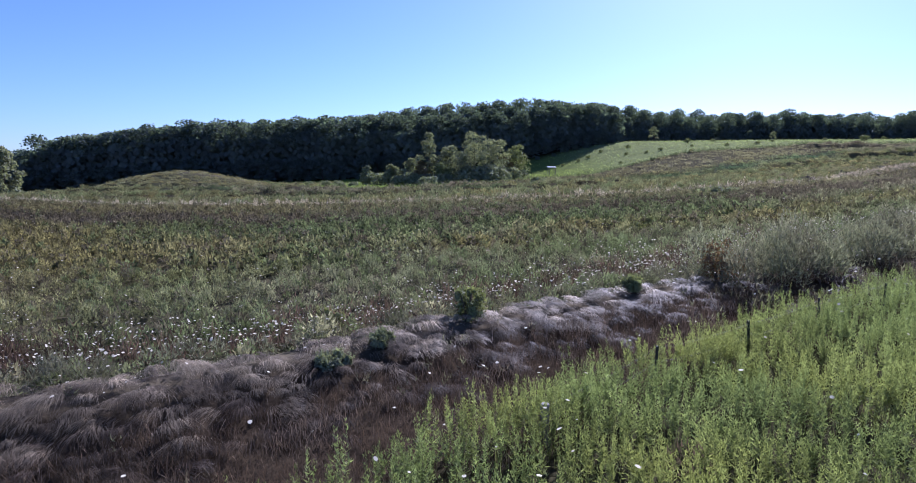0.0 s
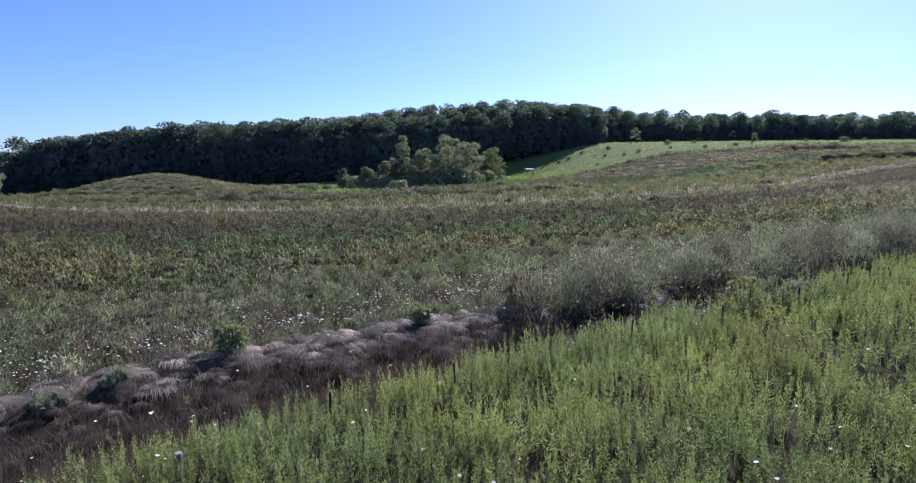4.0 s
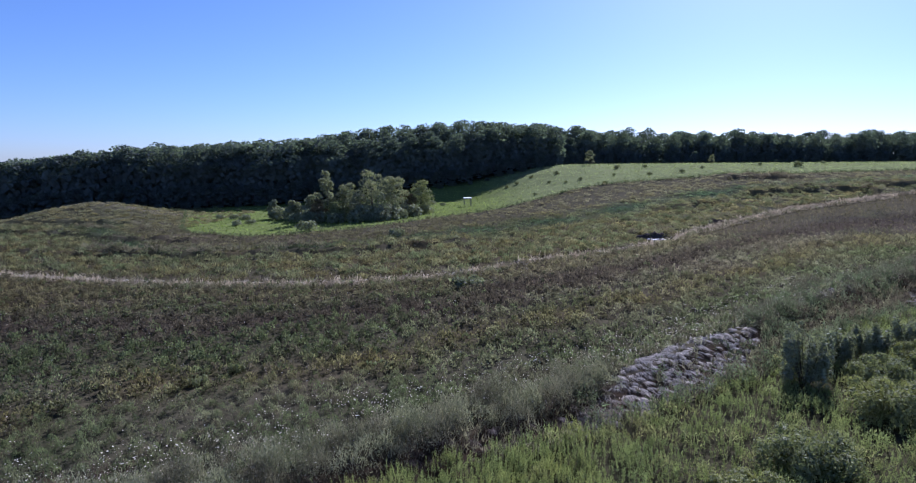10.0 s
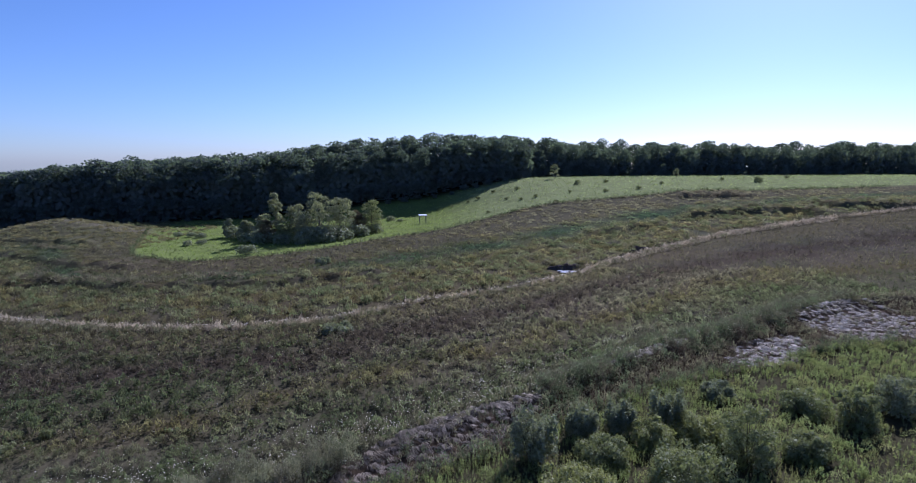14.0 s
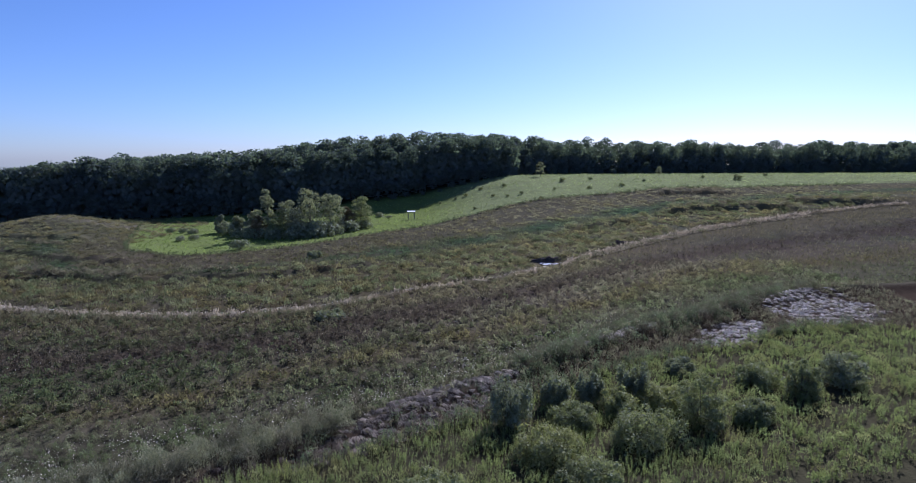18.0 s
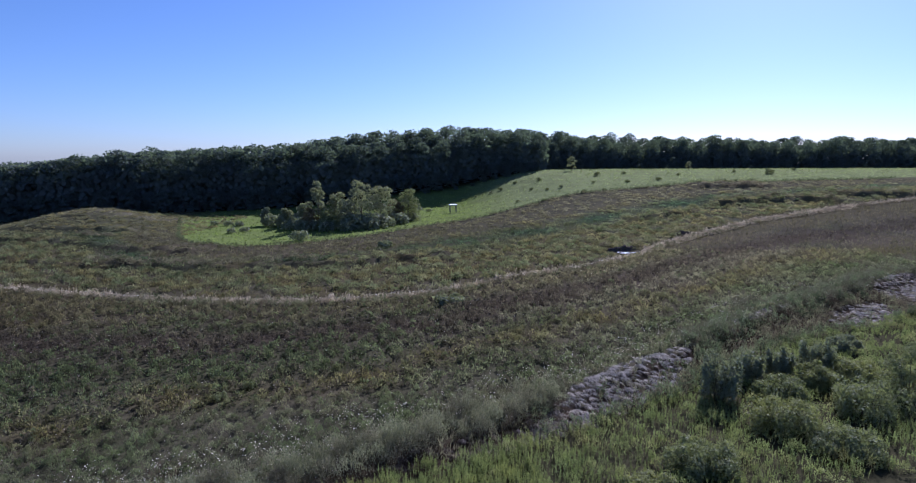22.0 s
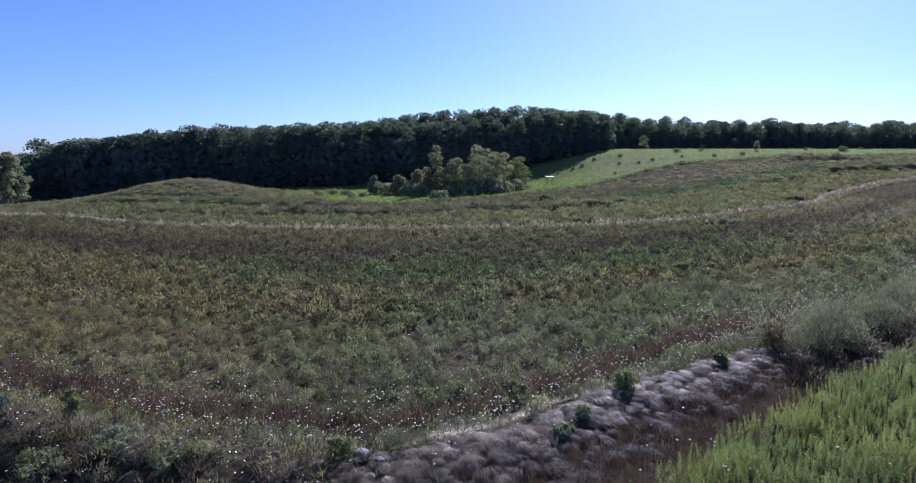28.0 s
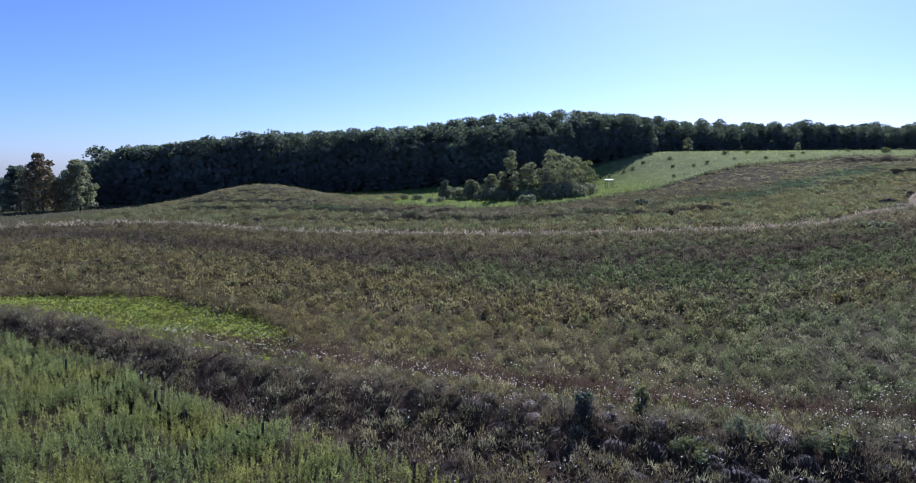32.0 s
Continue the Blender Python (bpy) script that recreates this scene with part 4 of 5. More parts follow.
def skirt_arrays(lobes, cards, size, top):
    """Leaf sprays hanging close and flat over the lower sides of a crown."""
    low = np.array([l for l in lobes if l[2] < top])
    c = low[rng.integers(0, len(low), cards)]
    a = np.arctan2(c[:, 1], c[:, 0]) + rng.normal(0, 0.7, cards)
    d = np.column_stack([np.cos(a), np.sin(a), rng.uniform(-0.25, 0.35, cards)])
    base = c[:, :3] + unit(d) * (c[:, 3] * rng.uniform(0.75, 1.0, cards))[:, None]
    axis = unit(np.column_stack([rng.normal(0, 0.25, (cards, 2)), -np.ones(cards)]))
    base[:, 2] += size * 0.4
    return leaves(base, axis, size * rng.uniform(0.7, 1.3, cards), size * 0.8 * rng.uniform(0.7, 1.3, cards), d * np.array([[1, 1, 0.0]]))


def build_tree(name, height, spread, low, lobes_n, cards, size, mat, seed, label, category="tree", group="", limbs=6, trunk_r=0.3, skirt=0, form=lobes_tree):
    rand = random.Random(seed)
    lobes = form(height, spread, low, lobes_n, rand)
    root = thing(name, (0, 0, 0), label, category, group)
    top = height * 0.75
    paths = [[(0, 0, -0.4, trunk_r * 1.3), (0.1, 0, height * 0.15, trunk_r), (0.2, 0.1, height * 0.4, trunk_r * 0.7), (0.1, 0.2, top, trunk_r * 0.2)]]
    for k in range(limbs):
        lx, ly, lz, lr = lobes[(k * 3 + 1) % len(lobes)]
        z0 = min(lz * 0.6, top * 0.8)
        paths.append([(0.1, 0.1, z0, trunk_r * 0.45), (lx * 0.5, ly * 0.5, (z0 + lz) * 0.5 + 0.2, trunk_r * 0.3), (lx * 0.95, ly * 0.95, lz, trunk_r * 0.08)])
    part("trunk", tubes(paths), M_BARK, root, "dark bark")
    upper = [l for l in lobes if l[2] > 0.45 * height] if skirt else lobes
    v, f = crown_arrays(upper, cards, size, 0.8, 0.8)
    if skirt:
        sv, sf = skirt_arrays(lobes, skirt, size * 1.25, 0.66 * height)
        v, f = np.concatenate([v, sv]), np.concatenate([f, sf + len(v)])
    link_mesh("crown", v, f, mat, parent=root)
    return root, v, f


def build_shrub(name, height, spread, stems, cards, size, mat, seed, label, group="", upright=0.0, single=True, twigs=0):
    """Many-stemmed shrub: stems from one foot, each with its own leafy head."""
    rand = random.Random(seed)
    root = thing(name, (0, 0, 0), label, "shrub", group)
    paths, lobes = [], []
    for k in range(stems):
        a, d = k * 2.4 + rand.uniform(-0.4, 0.4), spread * math.sqrt((k + 0.5) / stems) * 0.8
        h = height * rand.uniform(0.62, 1.0) * (1 - 0.3 * (d / spread) ** 2)
        x1, y1 = d * math.cos(a), d * math.sin(a)
        paths.append([(x1 * 0.15, y1 * 0.15, -0.2, 0.04), (x1 * 0.6, y1 * 0.6, h * 0.5, 0.028), (x1, y1, h * 0.95, 0.008)])
        r = spread * rand.uniform(0.2, 0.34)
        if upright:
            r *= 0.8
            lobes += [(x1, y1, h * 0.94, r * 0.35), (x1, y1, h * 0.8, r * 0.6), (x1 * 0.95, y1 * 0.95, h * 0.62, r * 0.85), (x1 * 0.9, y1 * 0.9, h * 0.42, r), (x1 * 0.9, y1 * 0.9, h * 0.2, r)]
        else:
            lobes += [(x1, y1, max(h - r, r * 0.5), r), (x1 * 1.05, y1 * 1.05, h * 0.4, r), (x1 * 1.1, y1 * 1.1, h * 0.12, r * 0.9)]
    if single:
        for path in paths:
            part("stem", tubes([path], 5), M_BARK, root)
    else:
        part("branching_stem", tubes(paths, 5), M_BARK, root)
    v, f = crown_arrays(lobes, cards, size, 0.95 if not upright else 1.3, 0.35)
    if twigs:
        inner = [(lx, ly, lz, lr * 0.72) for lx, ly, lz, lr in lobes]
        iv, jf = crown_arrays(inner, cards // 3, size * 2.4, 0.95 if not upright else 1.3)
        v, f = np.concatenate([v, iv]), np.concatenate([f, jf + len(v)])
        tv, tf = twig_arrays(lobes, twigs, 16, 0.16 * height + 0.12, size)
        v, f = np.concatenate([v, tv]), np.concatenate([f, tf + len(v)])
    v[:, 2] = np.maximum(v[:, 2], 0.02)
    link_mesh("crown", v, f, mat, parent=root)
    return root


def at(x, y, rz=0.0, sc=1.0, sz=None, sink=0.0):
    return pose(x, y, float(land(x, y)) - sink, 0, 0, rz) @ Matrix.Diagonal((sc, sc, sz or sc, 1))


# woods: the front row tree by tree, the rest behind it as one mass
kinds = []
for i, (h, s, low, nl) in enumerate(((20, 6.2, 0.06, 40), (18, 5.8, 0.05, 36), (21, 6.6, 0.06, 42), (17, 6.4, 0.05, 38), (19, 5.4, 0.06, 36))):
    kinds.append(build_tree("forest_tree", h, s, low, nl, 1500, 0.62, M_FOREST, 40 + i, "tall dark green leafy tree at the edge of the woods", group="trees of the woods", skirt=1500) + (h,))
rnd = random.Random(5)
front, used = [], 0
xx = -300.0
while xx < 330:
    front.append((xx, float(line(WOODS, xx)) + rnd.uniform(-2.0, 2.5)))
    xx += rnd.uniform(4.2, 6.4)


def wood_height(x):
    return float(np.interp(x, [-300, -180, -166, -154, -107, -63, -20, 10, 50, 80, 130, 330], [8.5, 11.0, 16.8, 23.4, 25.2, 25.3, 24.4, 21.6, 21.0, 18.4, 16.3, 16.3]))


for i, (fx, fy) in enumerate(front):
    root, v, f, h = kinds[i % 5]
    k = wood_height(fx) / h * (rnd.uniform(0.8, 0.98) if fx < -15 else rnd.uniform(0.72, 0.9) if fx < 62 else rnd.uniform(0.66, 1.0))
    m = at(fx, fy, rnd.uniform(0, 360), k * rnd.uniform(1.05, 1.4), k, 0.3)
    if i < 5:
        root.matrix_basis = m
    else:
        copy_thing(root, m @ Matrix.Identity(4))
big_v, big_f, n_v = [], [], 0
for row in range(1, 5):
    xx = -310.0 + row * 3
    while xx < 340:
        yy = float(line(WOODS, xx)) + row * 6.5 + rnd.uniform(-2.5, 2.5)
        v, f, h = kinds[rnd.randrange(5)][1:]
        k = wood_height(xx) / h * ((0.94 + 0.012 * row if xx < -15 else 0.84 + 0.045 * row) + rnd.uniform(-0.04, 0.04) + (rnd.uniform(-0.14, 0.09) if xx > 62 else 0.0))
        a, ks = rnd.uniform(0, 6.28), k * rnd.uniform(1.05, 1.35)
        keep = (np.arange(len(f)) < 1500) & (v[f[:, 0], 2] > 0.55 * h) & (rng.random(len(f)) < 0.85)
        vv = v[f[keep].ravel()]
        q = (0, 560, 260, 90, 60)[row]
        ang, rr = rng.uniform(0, 6.28, q), 4.8 * np.sqrt(rng.random(q))
        hang = unit(np.column_stack([rng.normal(0, 0.2, (q, 2)), -np.ones(q)]))
        vi, fi = leaves(np.column_stack([rr * np.cos(ang), rr * np.sin(ang), rng.uniform(0.06, 0.72, q) * h]), hang, rng.uniform(1.1, 2.0, q), rng.uniform(1.0, 1.7, q), np.column_stack([math.sin(a) + rng.normal(0, 0.3, q), math.cos(a) + rng.normal(0, 0.3, q), np.zeros(q)]))
        vv = np.concatenate([vv, vi])
        f2 = np.arange(len(vv)).reshape(-1, 4)
        w = np.column_stack([xx + ks * (vv[:, 0] * math.cos(a) - vv[:, 1] * math.sin(a)), yy + ks * (vv[:, 0] * math.sin(a) + vv[:, 1] * math.cos(a)), float(land(xx, yy)) - 0.3 + k * vv[:, 2]])
        big_v.append(w)
        big_f.append(f2 + n_v)
        n_v += len(w)
        xx += rnd.uniform(7.0, 9.5)
tagged(link_mesh("woodland", np.concatenate(big_v), np.concatenate(big_f), M_FOREST), "dense dark green broadleaf woods over a low hill", "woods", kind="stuff")

# shrubs along the foot of the woods
edge_shrub = build_shrub("edge_shrub", 3.6, 2.6, 9, 420, 0.65, M_FOREST, 3, "dark leafy undergrowth at the foot of the woods", "undergrowth of the woods", single=False)
first = True
xx = -280.0
while xx < 300:
    m = at(xx, float(line(WOODS, xx)) - rnd.uniform(3, 5.5), rnd.uniform(0, 360), rnd.uniform(0.6, 1.2))
    if first:
        edge_shrub.matrix_basis, first = m, False
    else:
        copy_thing(edge_shrub, m)
    xx += rnd.uniform(4.5, 8.5)

# lone trees at the end of the woods
for i, (tx, ty, h, s, mat) in enumerate(((-154, 187, 19.5, 6.2, M_RUSSET), (-145, 192, 17.5, 6.0, M_WILLOW), (-164, 192, 16, 5.6, M_FOREST))):
    r = build_tree("tree", h, s, 0.0, 20, 4200, 0.72, mat, 70 + i, "tall lone tree with olive and russet leaves by the woods", group="lone trees", form=limb_lobes)[0]
    r.matrix_basis = at(tx, ty, 40 * i, 1.0)

# willow clump in the glade
clump = [(-7.0, 160, 14.2, 3.2, M_WILLOW, 0.12, 11), (-2.0, 161, 11.0, 3.6, M_WILLOW, 0.08, 11), (5.5, 160, 13.4, 6.0, M_WILLOW, 0.0, 20), (10.5, 163, 11.4, 5.0, M_WILLOW, 0.0, 16), (17.5, 173, 10.2, 4.2, M_SHRUB, 0.0, 18), (2.0, 156.5, 8.4, 4.4, M_WILLOW, 0.0, 13), (-12.5, 164, 7.4, 3.0, M_WILLOW, 0.03, 11), (-25.5, 172, 5.8, 1.7, M_GREYBUSH, 0.05, 8), (-9, 158, 6.4, 3.0, M_RUSSET, 0.0, 11), (-3, 155.5, 5.4, 3.4, M_SHRUB, 0.0, 11), (-17.5, 166, 5.6, 2.7, M_WILLOW, 0.02, 11), (14.0, 170, 7.4, 2.6, M_RUSSET, 0.03, 10)]
for i, (tx, ty, h, s, mat, low, heads) in enumerate(clump):
    r = build_tree("willow", h, s, low, heads, 3800, 0.36, mat, 20 + i, "russet-leaved young tree in the willow clump" if mat is M_RUSSET else "grey-green crack willow in a clump on the glade", group="willow clump", trunk_r=0.22, form=limb_lobes)[0]
    r.matrix_basis = at(tx, ty, 70 * i)
low_bush = build_shrub("willow_bush", 2.4, 2.2, 10, 900, 0.32, M_GREYBUSH, 11, "low grey-green willow bush beside the clump", "bushes of the clump", single=False)
spots = [(-5, 157.5, 1.4), (5, 155.5, 1.5), (10, 157, 1.4), (-12, 159.5, 1.3), (14.5, 164, 1.2), (-22, 170, 1.2), (-18, 167, 1.3), (-15, 160, 0.9), (-9, 156, 1.0), (-3, 153.5, 1.0), (2, 152.5, 1.0), (8, 153.5, 1.0), (12.5, 158, 0.9), (16, 166, 1.0), (19, 172, 0.9), (-6.2, 136.5, 0.8), (-27, 157, 0.5), (-30, 155, 0.5), (-34, 172, 0.6), (-38, 174, 0.5), (-43, 176, 0.5), (19, 205, 0.6), (23, 199, 0.35)]
for i, (bx, by, k) in enumerate(spots):
    m = at(bx, by, 50 * i, k)
    if i == 0:
        low_bush.matrix_basis = m
    else:
        copy_thing(low_bush, m)

# small dark shrubs dotted over the hill
hill_shrub = build_shrub("hill_shrub", 1.6, 1.2, 7, 500, 0.24, M_SHRUB, 12, "small dark green shrub on the grassy hill", "shrubs of the hill", single=False)
spots = [(64.7, 224, 1.0), (75, 190, 0.8), (69.6, 202, 0.7), (60, 209, 0.7), (88, 226, 1.2), (53, 191, 0.6), (159, 232, 1.6), (108, 214, 0.9), (40, 222, 0.6), (46, 223, 0.7), (95, 209, 0.8), (64.7, 202, 0.6), (50, 224, 0.8), (56, 229, 0.8), (120, 226, 0.8), (148, 239, 0.8), (178, 248, 0.9), (100, 232, 0.9), (82, 207, 0.6)]
for i, (bx, by, k) in enumerate(spots):
    m = at(bx, by, 37 * i, k)
    if i == 0:
        hill_shrub.matrix_basis = m
    else:
        copy_thing(hill_shrub, m)
r = build_tree("sapling", 4.0, 1.3, 0.2, 9, 500, 0.3, M_WILLOW, 91, "pale young tree on the brow of the hill", group="saplings", trunk_r=0.08)[0]
r.matrix_basis = at(134, 252)
r = build_tree("sapling", 7.0, 2.2, 0.15, 10, 700, 0.4, M_WILLOW, 92, "pale young tree before the woods", group="saplings", trunk_r=0.1)[0]
r.matrix_basis = at(82, 247)

# willow and dogwood shrubs below the bank
bushes = [(52.9, 36.9, 4.6, 1.9, M_GREYBUSH, 1, "tall grey-green willow shrub below the bank"), (55.2, 32.0, 2.6, 2.6, M_SHRUB_Y, 0, "broad yellow-green shrub below the bank"), (62.8, 34.0, 2.8, 3.0, M_SHRUB, 0, "broad rounded green shrub below the bank"),
          (68.1, 36.8, 4.6, 2.2, M_SHRUB, 0, "tall dark green shrub below the bank"), (64.4, 43.0, 3.6, 1.7, M_GREYBUSH, 1, "tall grey-green willow shrub below the bank"), (57.0, 41.0, 3.2, 1.5, M_GREYBUSH, 1, "slender grey-green willow shrub below the bank"),
          (60.0, 41.5, 3.0, 1.4, M_GREYBUSH, 1, "slender grey-green willow shrub below the bank"), (76.7, 45.5, 2.4, 2.0, M_SHRUB, 0, "round dark green shrub in the grass"), (79.4, 42.8, 3.4, 1.7, M_SHRUB, 0, "round dark green shrub in the grass"),
          (84.7, 45.5, 3.6, 2.0, M_GREYBUSH, 0, "round grey-green shrub in the grass"), (62.1, 39.3, 2.4, 1.6, M_SHRUB_Y, 0, "yellow-green shrub below the bank"), (66.1, 40.3, 2.4, 2.0, M_SHRUB_Y, 0, "yellow-green shrub below the bank"),
          (57.5, 28.2, 1.8, 2.2, M_SHRUB, 0, "low green shrub below the bank"), (47.0, 26.3, 2.2, 2.3, M_SHRUB, 0, "broad green shrub below the bank"), (43.0, 23.0, 1.6, 1.8, M_SHRUB_Y, 0, "low yellow-green shrub below the bank"),
          (58.0, 37.0, 2.2, 2.0, M_SHRUB, 0, "green shrub below the bank"), (70.6, 48.5, 1.8, 1.6, M_GREYBUSH, 0, "grey-green shrub below the bank"), (72.5, 37.5, 2.2, 1.6, M_SHRUB, 0, "green shrub below the bank")]
for i, (bx, by, h, s, mat, up, label) in enumerate(bushes):
    r = build_shrub("shrub", h, s * 1.05, 18, 5200, 0.095, mat, 200 + i, label, "shrubs below the bank", up, twigs=260)
    r.matrix_basis = at(bx, by, 31 * i)
# small shrubs and tall weeds of the meadow and the bank
small = [(-3.9, 16.2, 1.0, 0.45, M_SHRUB_Y, "feathery bright green weed behind the bank"), (0.1, 14.9, 0.95, 0.5, M_SHRUB, "dark leafy bush on the crest of the bank"), (5.3, 17.7, 0.5, 0.3, M_SHRUB, "small dark bush on the crest of the bank"), (-20.9, 15.0, 1.2, 0.35, M_SHRUB_Y, "bright green leafy weed on the bank"),
         (-23.5, 14.7, 1.2, 0.5, M_FOREST, "dark leafy bush on the bank"), (-10.1, 10.4, 1.0, 0.4, M_SHRUB_Y, "bright green leafy weed on the bank"), (-20.0, 11.8, 0.8, 0.9, M_SHRUB, "low leafy bush on the bank face"),
         (-15.3, 11.0, 0.75, 1.0, M_SHRUB, "yellowish leafy bush on the bank"), (-17.8, 12.4, 0.7, 0.9, M_GREYBUSH, "yellowish leafy bush on the bank"), (16.3, 18.6, 1.7, 1.0, M_SHRUB_Y, "bushy green weed at the edge of the goldenrod"),
         (18.1, 19.4, 1.5, 0.9, M_GREYBUSH, "grey-green leafy weed at the edge of the goldenrod"), (-2.9, 11.9, 0.32, 0.42, M_GREYBUSH, "low leafy plant in the dry grass"), (-2.0, 12.9, 0.36, 0.3, M_GREYBUSH, "low leafy plant in the dry grass"),
         (-9.0, 29.3, 0.7, 1.3, M_SHRUB, "low dark green bush in the meadow"), (11.9, 39.2, 0.8, 0.8, M_SHRUB, "low dark green bush in the meadow"), (13.6, 41.5, 0.8, 0.7, M_SHRUB, "low dark green bush in the meadow"),
         (8.9, 19.6, 1.5, 0.9, M_RUST, "rust-red dried dock on the bank"), (16.4, 119, 1.6, 2.2, M_GREYBUSH, "grey-green bush beyond the stream"), (31.0, 69.5, 0.9, 2.4, M_GREYBUSH, "grey-green bush by the stream")]
for i, (bx, by, h, s, mat, label) in enumerate(small):
    r = build_shrub("bush", h, s, 9, 1000, 0.055 if by < 60 else 0.2, mat, 300 + i, label, "bushes of the meadow", twigs=110)
    r.matrix_basis = at(bx, by, 23 * i)


# ---- fence, shelter, stone and pool ----
def box_bm(sx, sy, sz, z0=0.0, bevel=0.0):
    bm = bmesh.new()
    bmesh.ops.create_cube(bm, size=1.0, matrix=Matrix.Translation((0, 0, z0 + sz / 2)) @ Matrix.Diagonal((sx, sy, sz, 1)))
    if bevel:
        bmesh.ops.bevel(bm, geom=bm.edges[:], offset=bevel, segments=2, affect="EDGES")
    return bm


def round_post_bm(r, h):
    return tubes([[(0, 0, -0.3, r), (0.01, 0, h * 0.5, r * 0.97), (0.02, 0.01, h - 0.02, r * 0.93), (0.02, 0.01, h, r * 0.82)]], 12)


def t_post_bm(h):
    bm = box_bm(0.045, 0.012, h + 0.3, -0.3)
    bmesh.ops.create_cube(bm, size=1.0, matrix=Matrix.Translation((0, 0.022, h / 2 - 0.15)) @ Matrix.Diagonal((0.012, 0.04, h + 0.3, 1)))
    return bm


fence = thing("fence", (0, 0, 0), "wire stock fence with a round wooden corner post in the goldenrod", "fence")
run = [(1.23, 9.1), (3.72, 10.8), (6.4, 12.4), (8.9, 14.0), (11.4, 15.2), (14.7, 16.6), (18.2, 18.6), (21.0, 20.4)]
tops = []
for i, (px, py) in enumerate(run):
    top = float(land(px, py)) + (0.75 if i == 0 else 1.12)
    tops.append((px, py, top))
    p = part("post", round_post_bm(0.085, 0.75) if i == 0 else t_post_bm(1.12), M_POST if i == 0 else M_STEEL, fence, "grey weathered wooden post" if i == 0 else "dark steel T-post")
    p.matrix_basis = pose(px, py, float(land(px, py)), 2.0 * math.sin(i * 2.1), 2.5 * math.cos(i * 1.7), 33)
for drop in (0.05, 0.35):
    for a, b in zip(tops, tops[1:]):
        span = []
        for k in range(5):
            u = k / 4
            span.append((a[0] + (b[0] - a[0]) * u, a[1] + (b[1] - a[1]) * u, a[2] + (b[2] - a[2]) * u - drop - 0.24 * u * (1 - u), 0.0016))
        part("wire", tubes([span], 5), M_WIRE, fence, "thin galvanised wire")

silt = thing("silt_fence", (0, 0, 0), "black fabric silt fence on stakes at the foot of the bank", "fence")
run = [(-50.6, 24.6), (-47.9, 22.5), (-45.4, 20.8), (-43.2, 19.2), (-41.2, 17.9), (-39.0, 16.6), (-37.0, 15.2), (-34.9, 13.8), (-32.8, 12.5), (-30.5, 11.2)]
for i, (px, py) in enumerate(run):
    p = part("stake", box_bm(0.05, 0.05, 1.35, -0.2, 0.008) if i % 3 else round_post_bm(0.06, 1.25), M_POST if i in (4, 7) else M_STEEL, silt)
    p.matrix_basis = pose(px, py, float(land(px, py)), 3 * math.sin(i * 1.3), 4 * math.cos(i * 2.2), 30)
for (ax, ay), (bx, by) in list(zip(run, run[1:]))[1:6]:
    bm = bmesh.new()
    cols = []
    for k in range(9):
        u = k / 8
        cx, cy = ax + (bx - ax) * u + 0.05 * math.sin(u * 9), ay + (by - ay) * u + 0.06 * math.sin(u * 7 + ax)
        z = float(land(cx, cy))
        h = 0.72 - 0.22 * math.sin(math.pi * u)
        cols.append([bm.verts.new((cx + o, cy + o, z + q)) for q, o in ((0.0, 0.0), (h * 0.5, 0.03), (h, 0.0))])
    for a, b in zip(cols, cols[1:]):
        for k in range(2):
            bm.faces.new((a[k], b[k], b[k + 1], a[k + 1]))
    bmesh.ops.solidify(bm, geom=bm.faces[:], thickness=0.01)
    part("fabric_panel", bm, M_FABRIC, silt, "sagging black woven fabric")

shelter = thing("shelter", (31.3, 193.0, float(land(31.3, 193.0))), "small open shelter with a pale roof on four posts", "shelter", rz=12)
for sx, sy in ((-1, -0.65), (1, -0.65), (1, 0.65), (-1, 0.65)):
    p = part("post", box_bm(0.16, 0.16, 2.95 + 0.12 * (sy > 0), -0.3, 0.01), M_POST, shelter, "thin timber post")
    p.location = (sx * 1.05, sy, 0)
roof = part("roof", box_bm(2.7, 2.0, 0.1, 0, 0.02), M_ROOF, shelter, "pale sheet-metal roof")
roof.matrix_basis = pose(0, 0, 2.74, 5, 0, 0)
beam = part("beam", box_bm(2.3, 0.1, 0.16, 0, 0.01), M_POST, shelter)
beam.location = (0, -0.65, 2.5)
beam = part("beam", box_bm(2.3, 0.1, 0.16, 0, 0.01), M_POST, shelter)
beam.location = (0, 0.65, 2.61)


def stone_bm(r, seed):
    bm = bmesh.new()
    bmesh.ops.create_icosphere(bm, subdivisions=3, radius=r)
    for v in bm.verts:
        n = noise.noise(v.co * (1.6 / r) * 0.5 + Vector((seed, 0, 0)))
        v.co *= 1 + 0.35 * n
        v.co.z *= 0.6
    return bm


for i, (sx, sy, r) in enumerate(((-9.5, 10.5, 0.28), (-8.9, 10.1, 0.14), (-12.2, 10.9, 0.12))):
    st = part("stone", stone_bm(r, 3.1 * i), M_STONE, None)
    tagged(st, "pale grey field stone lying in the grass of the bank", "stone", "stones on the bank")
    st.matrix_basis = pose(sx, sy, float(land(sx, sy)) + 0.15 + r * 0.25, 0, 0, 40 * i)

bm = bmesh.new()
ring = []
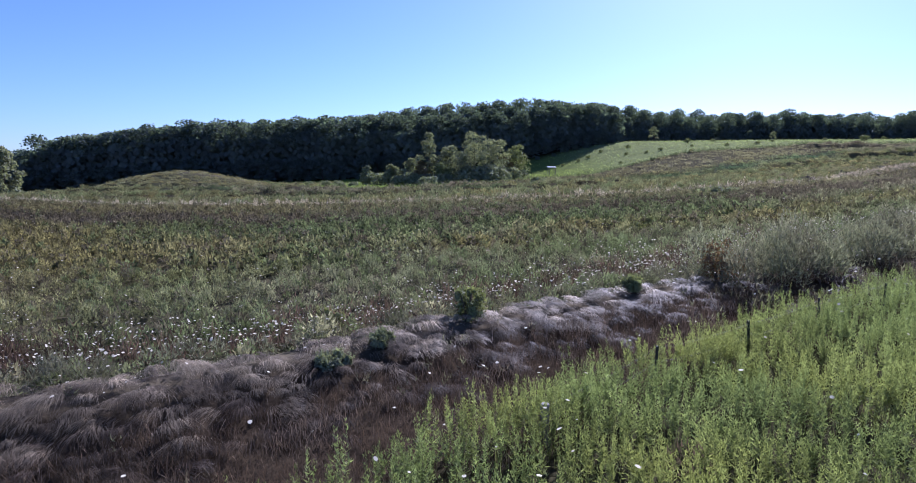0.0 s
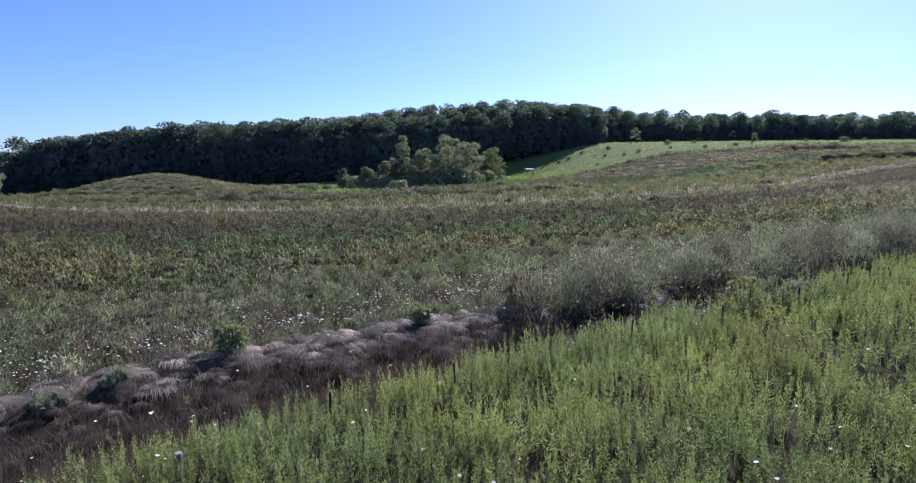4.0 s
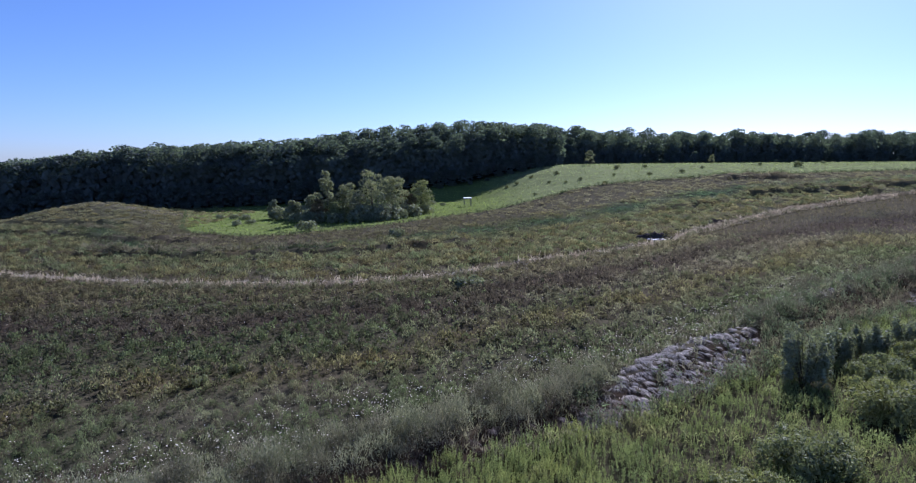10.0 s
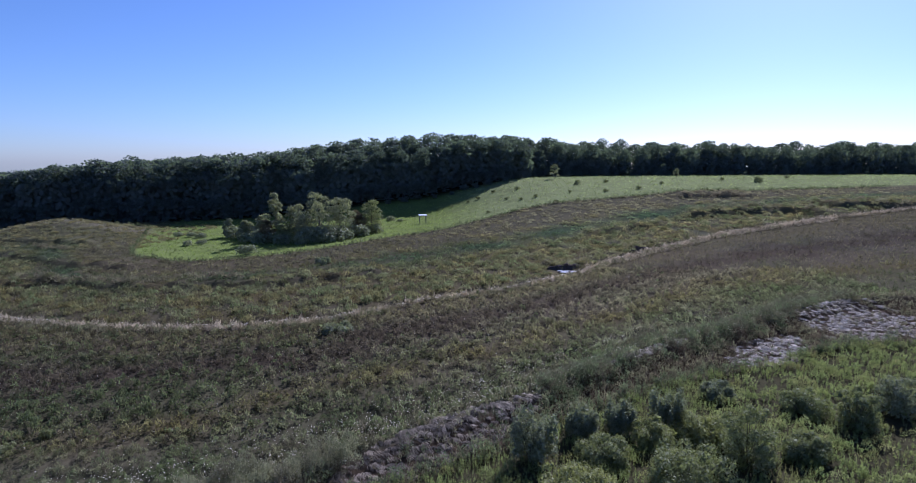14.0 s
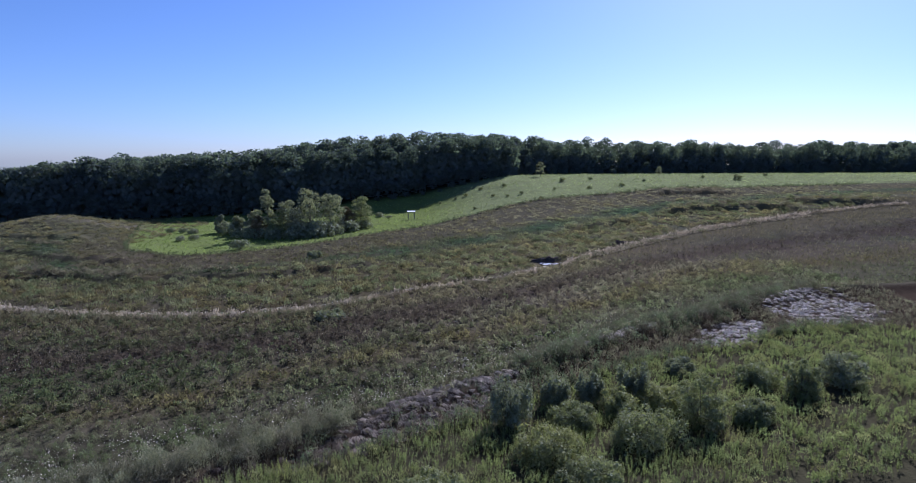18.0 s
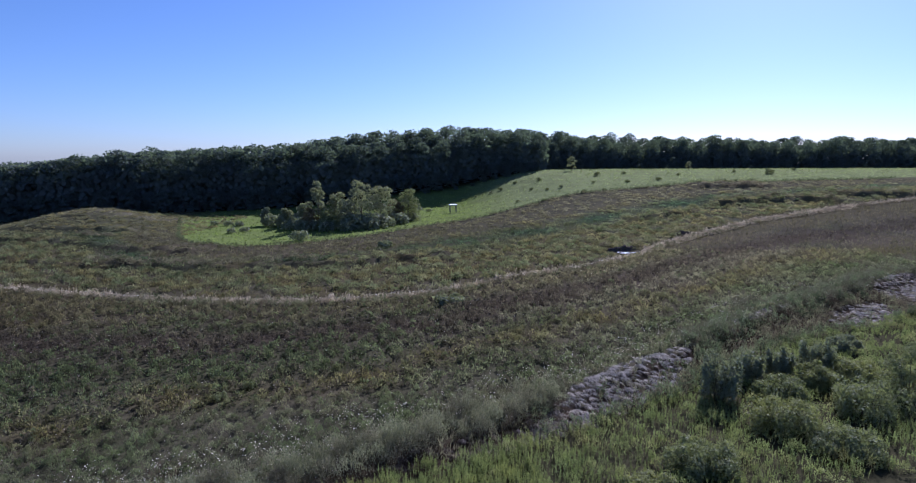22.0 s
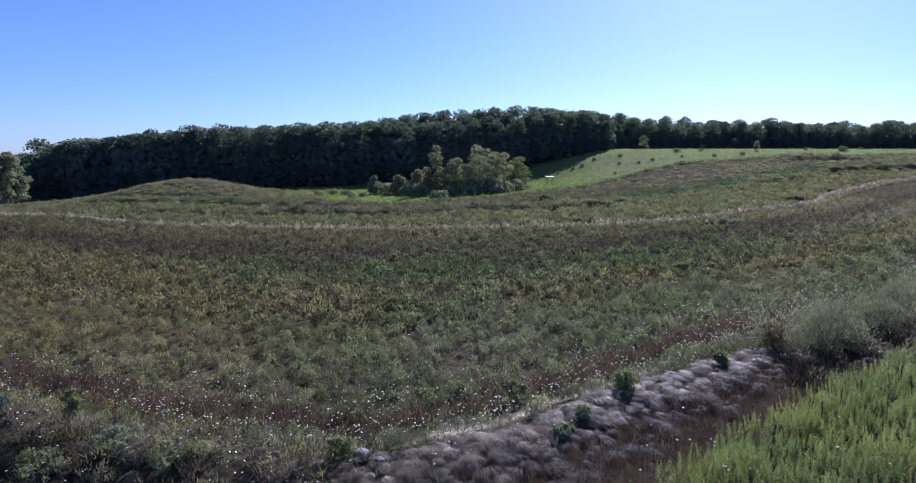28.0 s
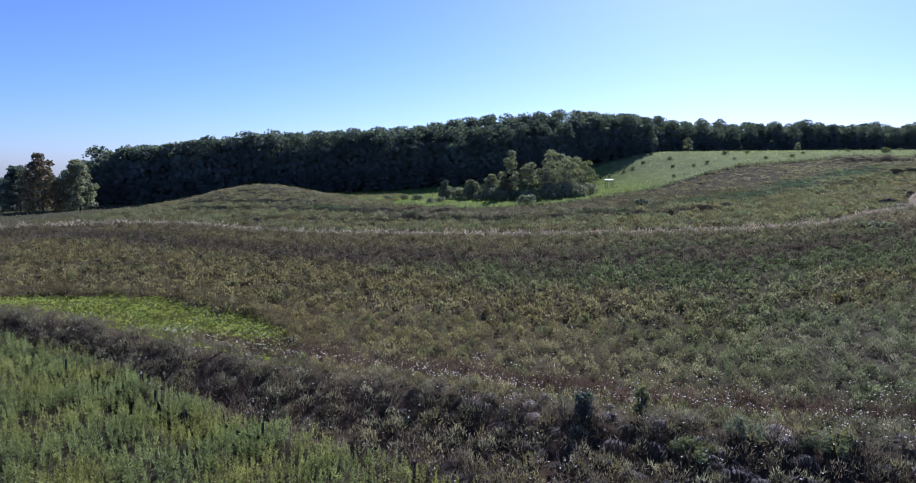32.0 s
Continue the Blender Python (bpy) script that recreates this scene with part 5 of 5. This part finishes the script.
for k in range(28):
    a = k * 2 * math.pi / 28
    r = 1 + 0.25 * math.sin(3 * a + 1) + 0.12 * math.sin(7 * a)
    ring.append(bm.verts.new((1.6 * r * math.cos(a), 1.1 * r * math.sin(a), 0)))
bm.faces.new(ring)
pool = part("pool", bm, M_WATER, None)
tagged(pool, "small shallow pool of the stream, sky reflection put into its pale colour", "water", kind="structure")
pool.location = (66.0, 108.8, float(land(66.0, 108.8)) + 0.32)


# cut earth banks of the stream
for pts, tall in (([(63.0, 111.2), (65.5, 111.6), (67.5, 112.2), (69.5, 113.4)], 1.2), ([(83.0, 129.4), (85.0, 130.4), (88.0, 131.4), (90.0, 132.8)], 1.2)):
    bm = bmesh.new()
    cols = []
    steps = int(2.2 * (pts[-1][0] - pts[0][0]))
    for k in range(steps + 1):
        u = k / steps
        cx = pts[0][0] + (pts[-1][0] - pts[0][0]) * u
        cy = float(line(pts, cx)) + 0.25 * math.sin(2.3 * cx) + 0.15 * math.sin(5.1 * cx)
        h = tall * math.sin(math.pi * min(max(u, 0.04), 0.96)) ** 0.5 * (0.85 + 0.15 * math.sin(3.7 * cx))
        col = []
        for dy, dz in ((-0.7, -0.3), (-0.3, 0.2 * h), (-0.12, 0.55 * h), (-0.22, 0.9 * h), (0.1, h), (0.7, 0.7 * h), (2.0, -0.15)):
            z = float(land(cx, cy + dy)) + dz
            col.append(bm.verts.new((cx + 0.07 * math.sin(9 * dz + 4 * cx), cy + dy + 0.08 * math.sin(6.1 * cx + 7 * dz), z)))
        cols.append(col)
    for a, b in zip(cols, cols[1:]):
        for k in range(6):
            bm.faces.new((a[k], b[k], b[k + 1], a[k + 1]))
    cut = part("cut_bank", bm, M_MUD, None)
    tagged(cut, "dark bare earth face cut by the stream", "earth bank", "cut banks of the stream")
    ex = rng.uniform(pts[0][0], pts[-1][0], int(4 * (pts[-1][0] - pts[0][0])))
    ey = line(pts, ex) + rng.uniform(0.5, 3.2, len(ex))
    clumps("bank_top_grass", ex, ey, 0.6, 0.7 + 0.7 * tall, 60, 0.3, 0.08, "olive grass tufts on top of the cut bank", blend(np.repeat((C_OLIVE * 1.1)[None], len(ex), 0), C_GREY * 1.2, rng.random(len(ex))))

# wet stones in the pool
for i, (sx, sy, r) in enumerate(((64.9, 108.6, 0.3), (65.6, 109.3, 0.22), (66.7, 108.3, 0.34), (67.3, 109.2, 0.26), (66.1, 107.9, 0.2))):
    st = part("stone", stone_bm(r, 7.3 * i), M_STONE, None)
    tagged(st, "dark wet stone in the shallow pool of the stream", "stone", "stones in the pool")
    st.matrix_basis = pose(sx, sy, float(land(66.0, 108.8)) + 0.32, 0, 0, 55 * i)
